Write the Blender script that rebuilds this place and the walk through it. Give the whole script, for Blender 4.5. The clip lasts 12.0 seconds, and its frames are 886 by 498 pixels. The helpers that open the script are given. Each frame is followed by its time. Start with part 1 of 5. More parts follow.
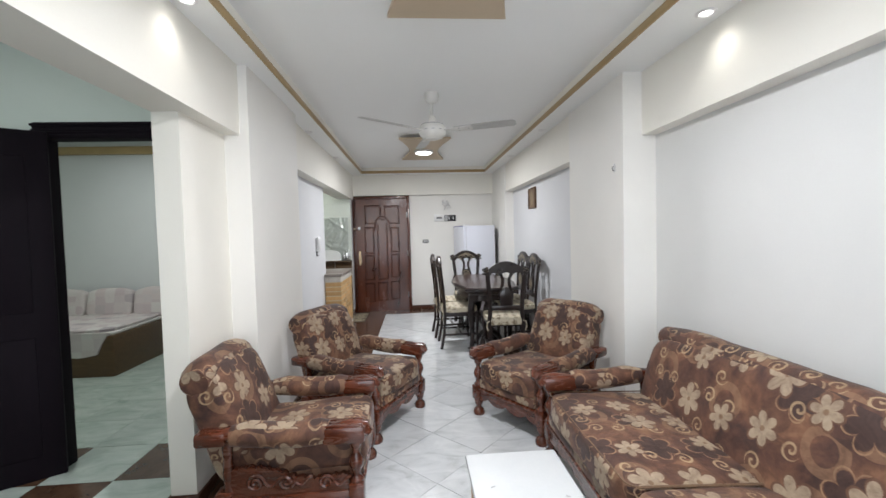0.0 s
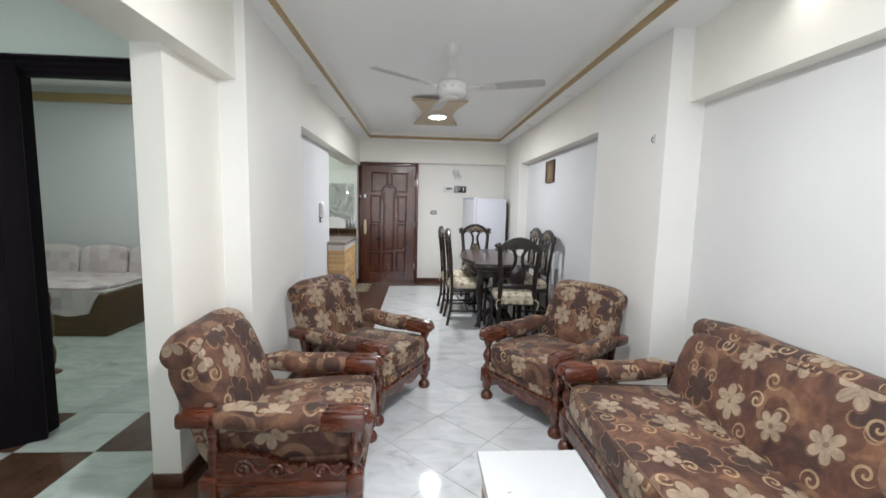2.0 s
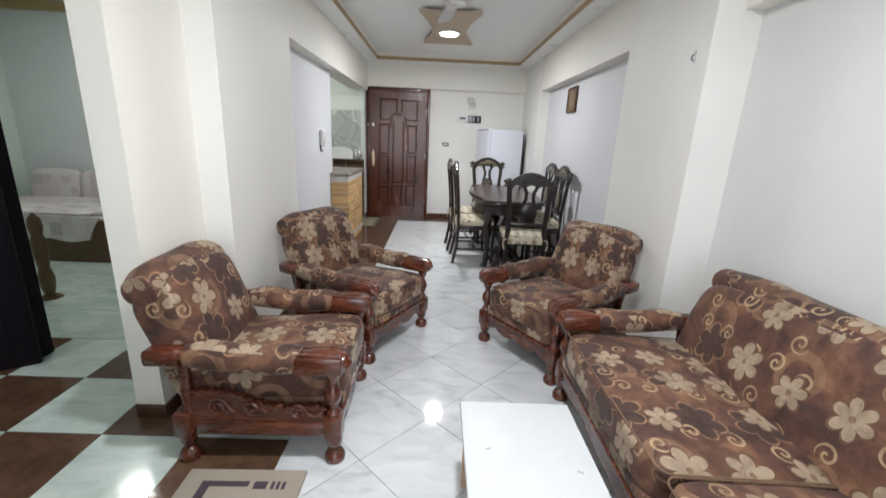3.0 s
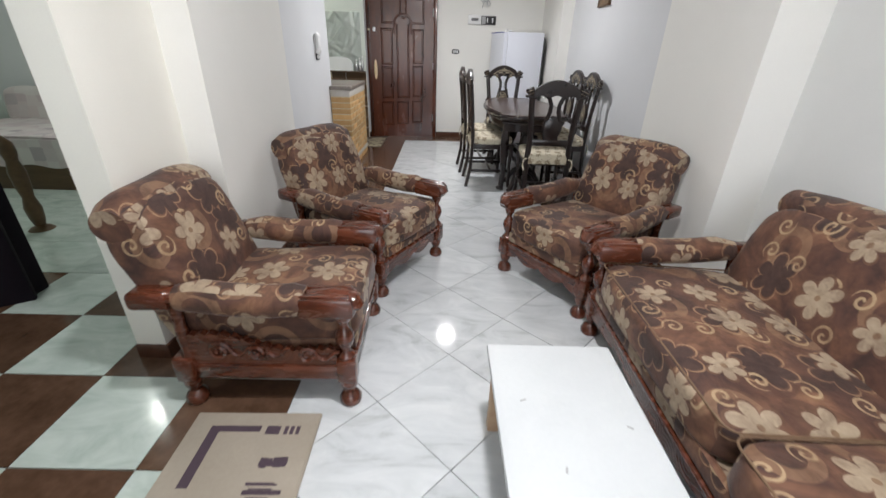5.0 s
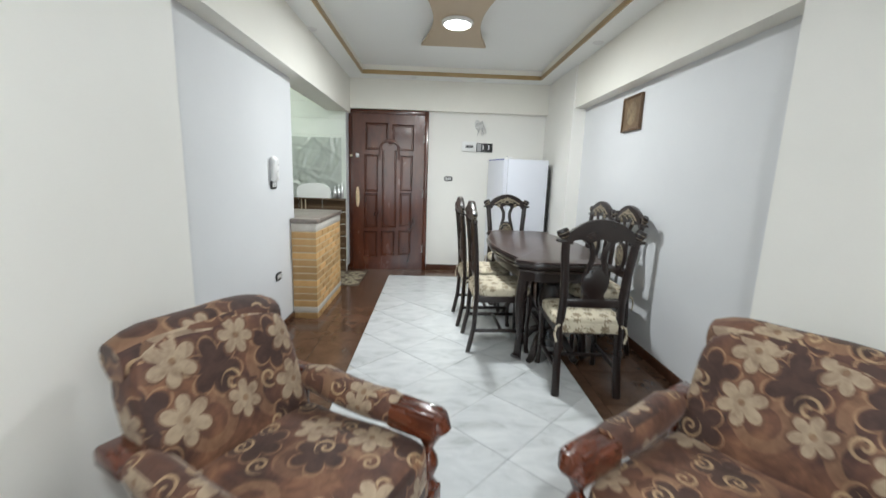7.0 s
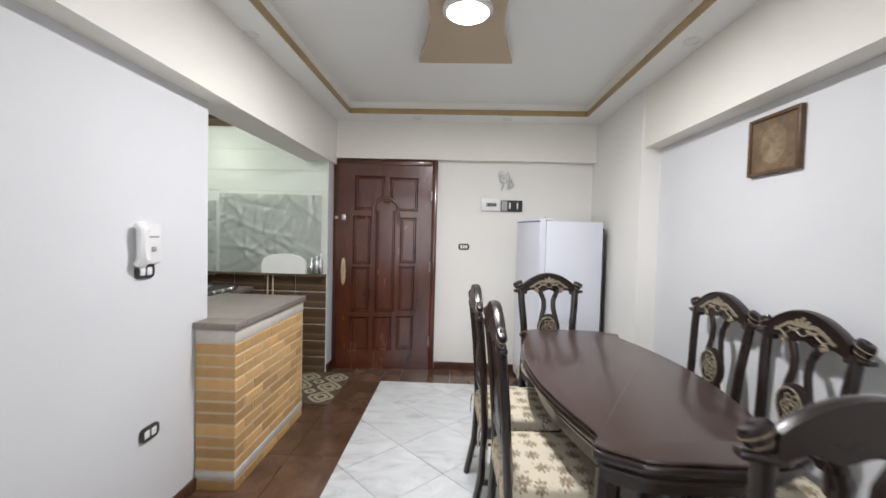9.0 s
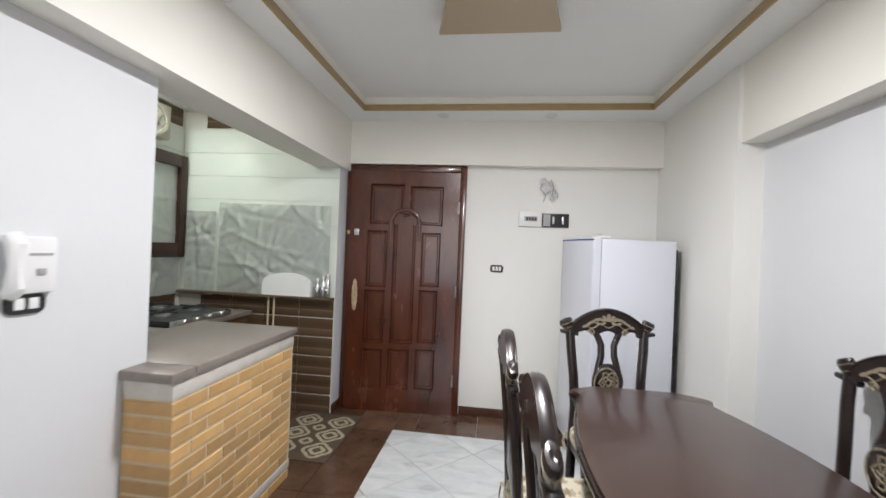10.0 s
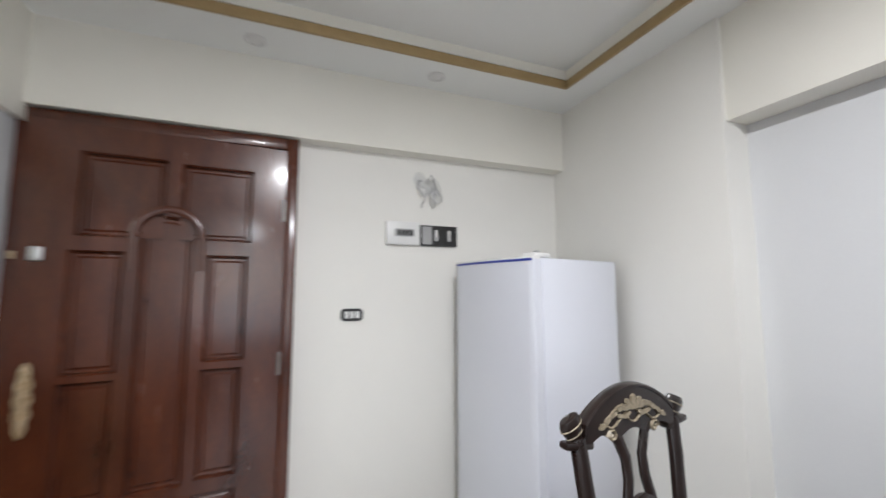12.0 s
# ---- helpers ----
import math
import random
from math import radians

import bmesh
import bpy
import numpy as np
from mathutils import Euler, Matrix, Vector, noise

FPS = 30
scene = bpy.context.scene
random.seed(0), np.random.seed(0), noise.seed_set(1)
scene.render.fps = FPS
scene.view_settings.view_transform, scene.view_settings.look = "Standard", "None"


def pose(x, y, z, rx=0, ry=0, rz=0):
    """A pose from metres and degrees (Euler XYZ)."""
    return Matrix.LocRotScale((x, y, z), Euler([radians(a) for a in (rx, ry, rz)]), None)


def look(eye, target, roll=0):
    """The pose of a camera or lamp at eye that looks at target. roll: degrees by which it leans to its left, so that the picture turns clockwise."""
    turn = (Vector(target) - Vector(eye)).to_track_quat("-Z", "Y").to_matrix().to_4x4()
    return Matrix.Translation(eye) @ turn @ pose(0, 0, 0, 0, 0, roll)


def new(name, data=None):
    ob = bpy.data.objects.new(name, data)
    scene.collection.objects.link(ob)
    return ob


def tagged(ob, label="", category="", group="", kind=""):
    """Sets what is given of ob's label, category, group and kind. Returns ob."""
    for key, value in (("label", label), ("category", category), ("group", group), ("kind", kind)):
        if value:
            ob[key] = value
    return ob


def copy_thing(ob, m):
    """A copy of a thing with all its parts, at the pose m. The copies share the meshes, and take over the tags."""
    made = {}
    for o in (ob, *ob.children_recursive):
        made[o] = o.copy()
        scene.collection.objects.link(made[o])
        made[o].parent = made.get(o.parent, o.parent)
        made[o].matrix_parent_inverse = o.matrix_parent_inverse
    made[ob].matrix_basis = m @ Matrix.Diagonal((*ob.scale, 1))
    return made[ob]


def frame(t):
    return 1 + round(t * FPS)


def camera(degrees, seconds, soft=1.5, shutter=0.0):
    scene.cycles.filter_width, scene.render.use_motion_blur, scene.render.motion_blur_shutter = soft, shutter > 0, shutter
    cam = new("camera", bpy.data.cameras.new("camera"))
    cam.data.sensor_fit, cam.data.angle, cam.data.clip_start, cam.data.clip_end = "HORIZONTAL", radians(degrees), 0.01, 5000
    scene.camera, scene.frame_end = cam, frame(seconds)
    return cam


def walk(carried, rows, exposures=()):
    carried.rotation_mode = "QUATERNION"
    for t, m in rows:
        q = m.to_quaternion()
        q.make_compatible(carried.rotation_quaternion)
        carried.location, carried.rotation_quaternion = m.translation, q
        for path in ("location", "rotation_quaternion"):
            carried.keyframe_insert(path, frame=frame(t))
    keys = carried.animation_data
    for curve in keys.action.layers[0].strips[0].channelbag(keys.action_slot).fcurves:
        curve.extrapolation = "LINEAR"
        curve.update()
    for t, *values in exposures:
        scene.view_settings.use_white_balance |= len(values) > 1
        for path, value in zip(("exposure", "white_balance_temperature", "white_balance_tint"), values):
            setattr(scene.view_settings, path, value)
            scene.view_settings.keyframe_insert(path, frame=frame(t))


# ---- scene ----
cam = camera(95.3, 12.0, shutter=0.5)

EXPOSURES = [(0, 0.0, 6450, 11), (2.5, 0.04, 6450, 10), (3.6, -0.07, 6480, 11), (5.4, -0.07, 6550, 11), (6.0, 0.08, 6480, 9), (6.5, 0.13, 6350, 4), (7.1, 0.23, 6400, 5), (9.0, 0.17, 6550, 12), (10.5, 0.18, 6560, 11), (11, 0.17, 6540, 10), (12, 0.13, 6450, 11)]
PATH = [
    (0, (1.112, -7.459, 1.397), (1.25, -5.465, 1.319), -1.5),
    (0.5, (1.135, -7.415, 1.4), (1.179, -5.417, 1.331), -1.1),
    (1, (1.081, -7.363, 1.404), (1.154, -5.365, 1.379), 0.9),
    (1.5, (1.044, -7.299, 1.395), (1.184, -5.305, 1.322), 1.0),
    (2, (1.062, -7.2, 1.376), (1.181, -5.214, 1.164), 1.3),
    (2.5, (1.145, -7.083, 1.369), (1.149, -5.119, 0.994), 1.9),
    (3, (1.194, -6.991, 1.35), (1.237, -5.062, 0.822), 2.6),
    (3.5, (1.192, -6.951, 1.306), (1.204, -5.118, 0.505), 1.5),
    (3.6, (1.198, -6.946, 1.286), (1.203, -5.15, 0.407), 1.5),
    (3.7, (1.186, -6.94, 1.288), (1.2, -5.175, 0.346), 1.4),
    (5.3, (1.144, -6.632, 1.276), (1.158, -4.815, 0.441), 1.7),
    (5.5, (1.168, -6.546, 1.277), (1.147, -4.686, 0.541), 1.2),
    (6, (1.127, -6.29, 1.297), (1.195, -4.367, 0.75), 0.6),
    (6.5, (1.123, -5.859, 1.305), (1.186, -3.903, 0.894), 0.7),
    (7, (1.106, -5.489, 1.293), (1.165, -3.522, 0.936), 1.9),
    (7.2, (1.094, -5.337, 1.335), (1.205, -3.363, 1.036), 2.2),
    (8.8, (1.243, -4.189, 1.357), (1.181, -2.192, 1.255), 2.0),
    (9, (1.244, -4.068, 1.376), (1.174, -2.07, 1.303), 1.5),
    (9.5, (1.273, -3.74, 1.359), (1.09, -1.749, 1.369), 1.0),
    (10, (1.289, -3.426, 1.397), (1.034, -1.442, 1.4), 2.4),
    (10.5, (1.134, -3.097, 1.44), (0.996, -1.103, 1.499), 1.6),
    (11, (1.032, -2.769, 1.414), (0.977, -0.772, 1.499), 1.0),
    (11.5, (1.017, -2.429, 1.448), (1.191, -0.439, 1.549), -0.0),
    (12, (0.985, -2.075, 1.383), (1.722, -0.206, 1.583), -0.1),
]
walk(cam, [(t, look(e, g, r)) for t, e, g, r in PATH], EXPOSURES)

# ---- world and lights ----
world = bpy.data.worlds.new("sky")
scene.world = world
world.use_nodes = True
wn = world.node_tree.nodes
sky = wn.new("ShaderNodeTexSky")
sky.sky_type, sky.sun_disc = "NISHITA", False
sky.sun_elevation, sky.sun_rotation = radians(35), radians(160)
world.node_tree.links.new(sky.outputs[0], wn["Background"].inputs[0])
wn["Background"].inputs[1].default_value = 0.1


def lamp(name, kind, m, energy, color=(1, 1, 1), size=0.2, size_y=None, cone=None):
    data = bpy.data.lights.new(name, kind)
    data.energy, data.color = energy, color
    if kind == "AREA":
        data.size = size
        if size_y:
            data.shape, data.size_y = "RECTANGLE", size_y
        else:
            data.shape = "DISK"
    elif kind == "SPOT":
        data.spot_size, data.spot_blend, data.shadow_soft_size = radians(cone), 0.9, size
    else:
        data.shadow_soft_size = size
    ob = new(name, data)
    ob.matrix_world = m
    return ob


COOL, NEUTRAL = (0.83, 0.90, 1.0), (0.945, 0.955, 0.985)
LAMP_SPOTS = [(1.265, -2.03), (1.31, -6.0)]
for lx, ly in LAMP_SPOTS:
    lamp("ceiling_lamp_light", "AREA", pose(lx, ly, 2.448), 43, NEUTRAL, 0.17)
# area lamp added as daylight from an assumed, unseen opening behind the walker
lamp("balcony_daylight", "AREA", look((1.3, -8.72, 1.35), (1.3, -4, 2.1)), 35, COOL, 2.0, 2.0)
# lit downlights of the sitting end
for lx, ly in ((2.60, -5.49), (0.13, -5.55), (2.60, -6.9), (0.13, -6.9)):
    lamp("downlight_beam", "SPOT", pose(lx, ly, 2.455), 4.5, (1, 0.97, 0.9), 0.05, cone=125)
lamp("hall_light", "AREA", pose(-1.5, -6.4, 2.66), 14, (0.95, 1, 0.96), 0.13)
lamp("bedroom_light", "AREA", pose(-2.0, -3.3, 2.62), 16, (0.95, 1.0, 0.95), 0.3)
lamp("kitchen_light", "AREA", pose(-1.17, -1.04, 2.515), 12, (0.93, 1, 0.94), 0.16)

# ---- materials ----
def nodes_of(name):
    m = bpy.data.materials.new(name)
    m.use_nodes = True
    nt = m.node_tree
    return m, nt, nt.nodes, nt.links, nt.nodes["Principled BSDF"]


def ramp(nt, fac, stops, interp="LINEAR"):
    r = nt.nodes.new("ShaderNodeValToRGB")
    r.color_ramp.interpolation = interp
    el = r.color_ramp.elements
    while len(el) < len(stops):
        el.new(0.5)
    for e, (p, c) in zip(el, stops):
        e.position, e.color = p, (*c, 1)
    nt.links.new(fac, r.inputs[0])
    return r.outputs[0]


def math_node(nt, op, a, b=None, clamp=False):
    n = nt.nodes.new("ShaderNodeMath")
    n.operation, n.use_clamp = op, clamp
    for i, v in enumerate((a, b)):
        if v is None:
            continue
        if isinstance(v, (int, float)):
            n.inputs[i].default_value = v
        else:
            nt.links.new(v, n.inputs[i])
    return n.outputs[0]


def mix(nt, fac, a, b, blend="MIX"):
    n = nt.nodes.new("ShaderNodeMix")
    n.data_type, n.blend_type = "RGBA", blend
    for sock, v in ((n.inputs[0], fac), (n.inputs[6], a), (n.inputs[7], b)):
        if isinstance(v, (int, float)):
            sock.default_value = v
        elif isinstance(v, tuple):
            sock.default_value = (*v, 1)
        else:
            nt.links.new(v, sock)
    return n.outputs[2]


def coords(nt, stretch=(1, 1, 1), turn=0.0, uv=False):
    tc = nt.nodes.new("ShaderNodeTexCoord")
    mp = nt.nodes.new("ShaderNodeMapping")
    mp.inputs["Scale"].default_value = stretch
    mp.inputs["Rotation"].default_value = (0, 0, radians(turn))
    nt.links.new(tc.outputs["UV" if uv else "Object"], mp.inputs[0])
    return mp.outputs[0]


def noise_tex(nt, vec, scale, detail=4.0, rough=0.55, distort=0.0):
    n = nt.nodes.new("ShaderNodeTexNoise")
    n.inputs["Scale"].default_value, n.inputs["Detail"].default_value = scale, detail
    n.inputs["Roughness"].default_value, n.inputs["Distortion"].default_value = rough, distort
    nt.links.new(vec, n.inputs["Vector"])
    return n.outputs[0]


def bump(nt, b, height, strength, dist=0.002):
    n = nt.nodes.new("ShaderNodeBump")
    n.inputs["Strength"].default_value, n.inputs["Distance"].default_value = strength, dist
    nt.links.new(height, n.inputs["Height"])
    nt.links.new(n.outputs[0], b.inputs["Normal"])


def surface(name, c1, c2, scale=4.0, rough=0.5, grain=60.0, bump_by=0.15, metal=0.0, stretch=(1, 1, 1), coat=0.0, vary=0.0, rough_var=0.12):
    """A surface of two close colours, mottled at a large and a fine scale, with fine relief."""
    m, nt, n, lk, b = nodes_of(name)
    vec = coords(nt, stretch)
    big = noise_tex(nt, vec, scale, 5, 0.6, 0.4)
    fine = noise_tex(nt, vec, grain, 3)
    f = math_node(nt, "ADD", math_node(nt, "MULTIPLY", big, 0.75), math_node(nt, "MULTIPLY", fine, 0.25))
    col = ramp(nt, f, [(0.3, c1), (0.7, c2)])
    if vary:
        oi = n.new("ShaderNodeObjectInfo")
        dark = mix(nt, 1.0, col, (1 - vary, 1 - vary, 1 - vary), "MULTIPLY")
        col = mix(nt, oi.outputs["Random"], col, dark)
    lk.new(col, b.inputs["Base Color"])
    rr = n.new("ShaderNodeMapRange")
    rr.inputs[3].default_value, rr.inputs[4].default_value = max(0.02, rough - rough_var), min(1, rough + rough_var)
    lk.new(big, rr.inputs[0])
    lk.new(rr.outputs[0], b.inputs["Roughness"])
    b.inputs["Metallic"].default_value = metal
    b.inputs["Coat Weight"].default_value = coat
    b.inputs["Coat Roughness"].default_value = 0.12
    if bump_by:
        bump(nt, b, fine, bump_by)
    return m


WALL = surface("white_wall_paint", (0.675, 0.685, 0.700), (0.725, 0.735, 0.748), 1.3, 0.62, 140, 0.12)
CREAM = surface("cream_wall_paint", (0.83, 0.808, 0.735), (0.88, 0.858, 0.785), 1.3, 0.6, 140, 0.12)
COLUMN = surface("ivory_column_paint", (0.82, 0.808, 0.765), (0.87, 0.855, 0.81), 1.3, 0.6, 140, 0.12)
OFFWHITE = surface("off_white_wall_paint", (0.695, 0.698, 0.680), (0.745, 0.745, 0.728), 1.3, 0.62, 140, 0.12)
CEIL = surface("ceiling_paint", (0.90, 0.91, 0.895), (0.93, 0.94, 0.925), 1.0, 0.7, 120, 0.08)
HALL = surface("pale_green_wall_paint", (0.72, 0.80, 0.73), (0.77, 0.84, 0.78), 1.5, 0.6, 140, 0.1)
GOLD = surface("gold_trim_paint", (0.36, 0.25, 0.115), (0.46, 0.325, 0.155), 5, 0.42, 90, 0.1)
BEIGE = surface("beige_gypsum_paint", (0.50, 0.40, 0.28), (0.56, 0.45, 0.32), 3, 0.55, 90, 0.1)
BASE = surface("dark_brown_baseboard_tile", (0.06, 0.025, 0.015), (0.10, 0.045, 0.028), 8, 0.2, 90, 0.05)
MAHOG = surface("varnished_mahogany", (0.036, 0.0080, 0.0038), (0.120, 0.0285, 0.0098), 2.6, 0.25, 60, 0.10, stretch=(2.5, 2.5, 0.7), coat=0.45, rough_var=0.09)
CARVED = surface("varnished_reddish_walnut", (0.028, 0.0075, 0.005), (0.150, 0.037, 0.014), 6.0, 0.26, 50, 0.3, stretch=(1, 5, 5), coat=0.5)
EBONY = surface("dark_lacquered_wood", (0.010, 0.0065, 0.006), (0.022, 0.012, 0.010), 5, 0.30, 60, 0.06, coat=0.3)
GILT = surface("worn_gilt_carving", (0.10, 0.075, 0.045), (0.42, 0.36, 0.26), 60, 0.4, 200, 0.3)
TABLETOP = surface("dark_table_lacquer", (0.040, 0.021, 0.016), (0.058, 0.032, 0.025), 3, 0.34, 50, 0.02, stretch=(3, 1, 1), coat=0.3, rough_var=0.04)
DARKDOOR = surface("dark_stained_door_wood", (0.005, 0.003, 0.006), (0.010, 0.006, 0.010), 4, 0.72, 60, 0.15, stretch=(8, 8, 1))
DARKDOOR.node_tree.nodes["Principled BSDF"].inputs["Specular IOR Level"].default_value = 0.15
WHITEPL = surface("white_plastic", (0.78, 0.78, 0.77), (0.83, 0.83, 0.82), 5, 0.35, 90, 0.02)
FRIDGE = surface("white_enamel", (0.73, 0.75, 0.82), (0.75, 0.77, 0.84), 2, 0.3, 160, 0.03, coat=0.2, rough_var=0.03)
BLACKPL = surface("black_plastic", (0.015, 0.015, 0.016), (0.03, 0.03, 0.03), 6, 0.35, 90, 0.05)
BRASS = surface("worn_brass", (0.42, 0.27, 0.12), (0.88, 0.74, 0.52), 45, 0.36, 90, 0.25, metal=0.75)
STEEL = surface("steel", (0.55, 0.55, 0.56), (0.7, 0.7, 0.7), 20, 0.3, 90, 0.05, metal=1.0)
GRANITE = surface("grey_brown_granite", (0.185, 0.155, 0.135), (0.25, 0.215, 0.19), 30, 0.36, 220, 0.01)
MORTAR = surface("pale_mortar", (0.52, 0.42, 0.27), (0.64, 0.54, 0.38), 14, 0.8, 120, 0.4)
BRICK = surface("ochre_brick", (0.58, 0.33, 0.12), (0.76, 0.49, 0.22), 6, 0.5, 90, 0.4, vary=0.40)
BROWNTILE = surface("glossy_brown_floor_tile", (0.070, 0.036, 0.021), (0.17, 0.095, 0.060), 5, 0.15, 40, 0.02, vary=0.3)
GROUT = surface("grey_grout", (0.44, 0.43, 0.41), (0.54, 0.53, 0.51), 12, 0.85, 120, 0.3)
FANW = surface("off_white_fan_enamel", (0.70, 0.69, 0.65), (0.76, 0.75, 0.71), 6, 0.35, 90, 0.03)
BLADE = surface("brushed_pale_aluminium", (0.48, 0.48, 0.46), (0.60, 0.60, 0.58), 8, 0.38, 60, 0.1, metal=0.25, stretch=(1, 12, 12))
TABLEW = surface("white_painted_tabletop", (0.57, 0.59, 0.595), (0.63, 0.645, 0.65), 6, 0.42, 70, 0.1)
RAWWOOD = surface("raw_pale_wood", (0.42, 0.27, 0.16), (0.58, 0.40, 0.26), 5, 0.6, 60, 0.2, stretch=(1, 9, 9))
BEDWOOD = surface("brown_bed_wood", (0.075, 0.038, 0.015), (0.13, 0.07, 0.03), 4, 0.4, 60, 0.1, stretch=(1, 8, 8))
GREY = surface("grey_housing", (0.33, 0.33, 0.33), (0.42, 0.42, 0.42), 6, 0.45, 90, 0.05)


def marble(name, c_lo, c_hi, vein, rough, vary):
    m, nt, n, lk, b = nodes_of(name)
    oi = n.new("ShaderNodeObjectInfo")
    vec = coords(nt, (1, 2.4, 1), 30)
    off = n.new("ShaderNodeVectorMath")
    off.operation = "ADD"
    comb = n.new("ShaderNodeCombineXYZ")
    lk.new(math_node(nt, "MULTIPLY", oi.outputs["Random"], 37.0), comb.inputs[0])
    lk.new(math_node(nt, "MULTIPLY", oi.outputs["Random"], 11.0), comb.inputs[1])
    lk.new(vec, off.inputs[0])
    lk.new(comb.outputs[0], off.inputs[1])
    big = noise_tex(nt, off.outputs[0], 3.2, 6, 0.62, 1.2)
    col = ramp(nt, big, [(0.30, vein), (0.44, c_lo), (0.66, c_hi)])
    fine = noise_tex(nt, off.outputs[0], 22, 4, 0.6, 0.6)
    col = mix(nt, math_node(nt, "MULTIPLY", fine, 0.22), col, vein)
    dark = mix(nt, 1.0, col, (1 - vary, 1 - vary, 1 - vary), "MULTIPLY")
    col = mix(nt, oi.outputs["Random"], col, dark)
    lk.new(col, b.inputs["Base Color"])
    b.inputs["Roughness"].default_value = rough
    return m


MARBLE = marble("white_marble_tile", (0.62, 0.64, 0.65), (0.735, 0.75, 0.755), (0.47, 0.49, 0.49), 0.065, 0.06)
GREENTILE = marble("pale_green_marble_tile", (0.53, 0.61, 0.56), (0.66, 0.73, 0.68), (0.42, 0.50, 0.45), 0.13, 0.10)

# ---- building helpers ----
def box(bm, x0, x1, y0, y1, z0, z1, bev=0.0, seg=2):
    made = bmesh.ops.create_cube(bm, size=1, matrix=Matrix.Translation(((x0 + x1) / 2, (y0 + y1) / 2, (z0 + z1) / 2)) @ Matrix.Diagonal((x1 - x0, y1 - y0, z1 - z0, 1)))
    if bev:
        edges = list({e for v in made["verts"] for e in v.link_edges})
        bmesh.ops.bevel(bm, geom=edges, offset=bev, segments=seg, profile=0.5, affect="EDGES")
    return bm


def boxes(*rows, bev=0.0):
    bm = bmesh.new()
    for r in rows:
        box(bm, *r, bev=bev)
    return bm


def lathe(bm, profile, seg=16, m=Matrix.Identity(4)):
    """Turned shape round z from (radius, height) pairs."""
    rings = []
    for r, z in profile:
        rings.append([bm.verts.new(m @ Vector((max(r, 0.0005) * math.cos(2 * math.pi * i / seg), max(r, 0.0005) * math.sin(2 * math.pi * i / seg), z))) for i in range(seg)])
    for a, b in zip(rings, rings[1:]):
        for i in range(seg):
            bm.faces.new((a[i], a[(i + 1) % seg], b[(i + 1) % seg], b[i]))
    bm.faces.new(rings[0][::-1])
    bm.faces.new(rings[-1])
    return bm


def sweep(bm, points, w, d, seg=8, up=(0, 1, 0), closed=False, taper=None):
    """A bar of oval section w x d along a line of points; d lies along up."""
    pts = [Vector(p) for p in points]
    upv, rings = Vector(up), []
    k = len(pts)
    for i, p in enumerate(pts):
        a = pts[(i - 1) % k] if (closed or i) else p
        c = pts[(i + 1) % k] if (closed or i < k - 1) else p
        t = (c - a).normalized()
        side = t.cross(upv)
        side = side.normalized() if side.length > 1e-4 else Vector((1, 0, 0))
        nrm = side.cross(t).normalized()
        f = taper[i] if taper else 1.0
        rings.append([bm.verts.new(p + side * (w / 2 * f * math.cos(2 * math.pi * j / seg + 0.39)) + nrm * (d / 2 * f * math.sin(2 * math.pi * j / seg + 0.39))) for j in range(seg)])
    pairs = list(zip(rings, rings[1:])) + ([(rings[-1], rings[0])] if closed else [])
    for a, b in pairs:
        for j in range(seg):
            bm.faces.new((a[j], a[(j + 1) % seg], b[(j + 1) % seg], b[j]))
    if not closed:
        bm.faces.new(rings[0][::-1])
        bm.faces.new(rings[-1])
    return bm


def prism(bm, outline, z0, z1, m=Matrix.Identity(4)):
    """An outline of (x, y) pairs drawn up from z0 to z1."""
    lo = [bm.verts.new(m @ Vector((x, y, z0))) for x, y in outline]
    hi = [bm.verts.new(m @ Vector((x, y, z1))) for x, y in outline]
    k = len(outline)
    for i in range(k):
        bm.faces.new((lo[i], lo[(i + 1) % k], hi[(i + 1) % k], hi[i]))
    bm.faces.new(lo[::-1])
    bm.faces.new(hi)
    return bm


def pillow(bm, sx, sy, sz, m=Matrix.Identity(4), n=10, power=4.0, sag=0.0):
    """A stuffed cushion: a rounded block with swelling faces."""
    tmp = bmesh.new()
    bmesh.ops.create_cube(tmp, size=2)
    bmesh.ops.subdivide_edges(tmp, edges=tmp.edges[:], cuts=n, use_grid_fill=True)
    for v in tmp.verts:
        p = v.co.copy()
        r = (abs(p.x) ** power + abs(p.y) ** power + abs(p.z) ** power) ** (1 / power)
        q = p / r
        swell = 1 + 0.18 * (1 - p.x * p.x) * (1 - p.y * p.y)
        wob = noise.noise(Vector((p.x * 1.7 + sx * 9, p.y * 1.7 + sy * 5, p.z * 1.3))) * 0.04
        v.co = m @ Vector((q.x * sx / 2, q.y * sy / 2, q.z * sz / 2 * swell + wob * sz - sag * (1 - p.x * p.x) * (1 - p.y * p.y)))
    me = bpy.data.meshes.new("stuffing")
    tmp.to_mesh(me)
    tmp.free()
    bm.from_mesh(me)
    bpy.data.meshes.remove(me)
    return bm


def box_uv(bm):
    """Lays real-size flat coordinates on every face by the side that it faces."""
    uv = bm.loops.layers.uv.new("UVMap")
    for f in bm.faces:
        n = f.normal
        a = max(range(3), key=lambda i: abs(n[i]))
        for lp in f.loops:
            c = lp.vert.co
            lp[uv].uv = ((c.y, c.z), (c.x, c.z), (c.x, c.y))[a]


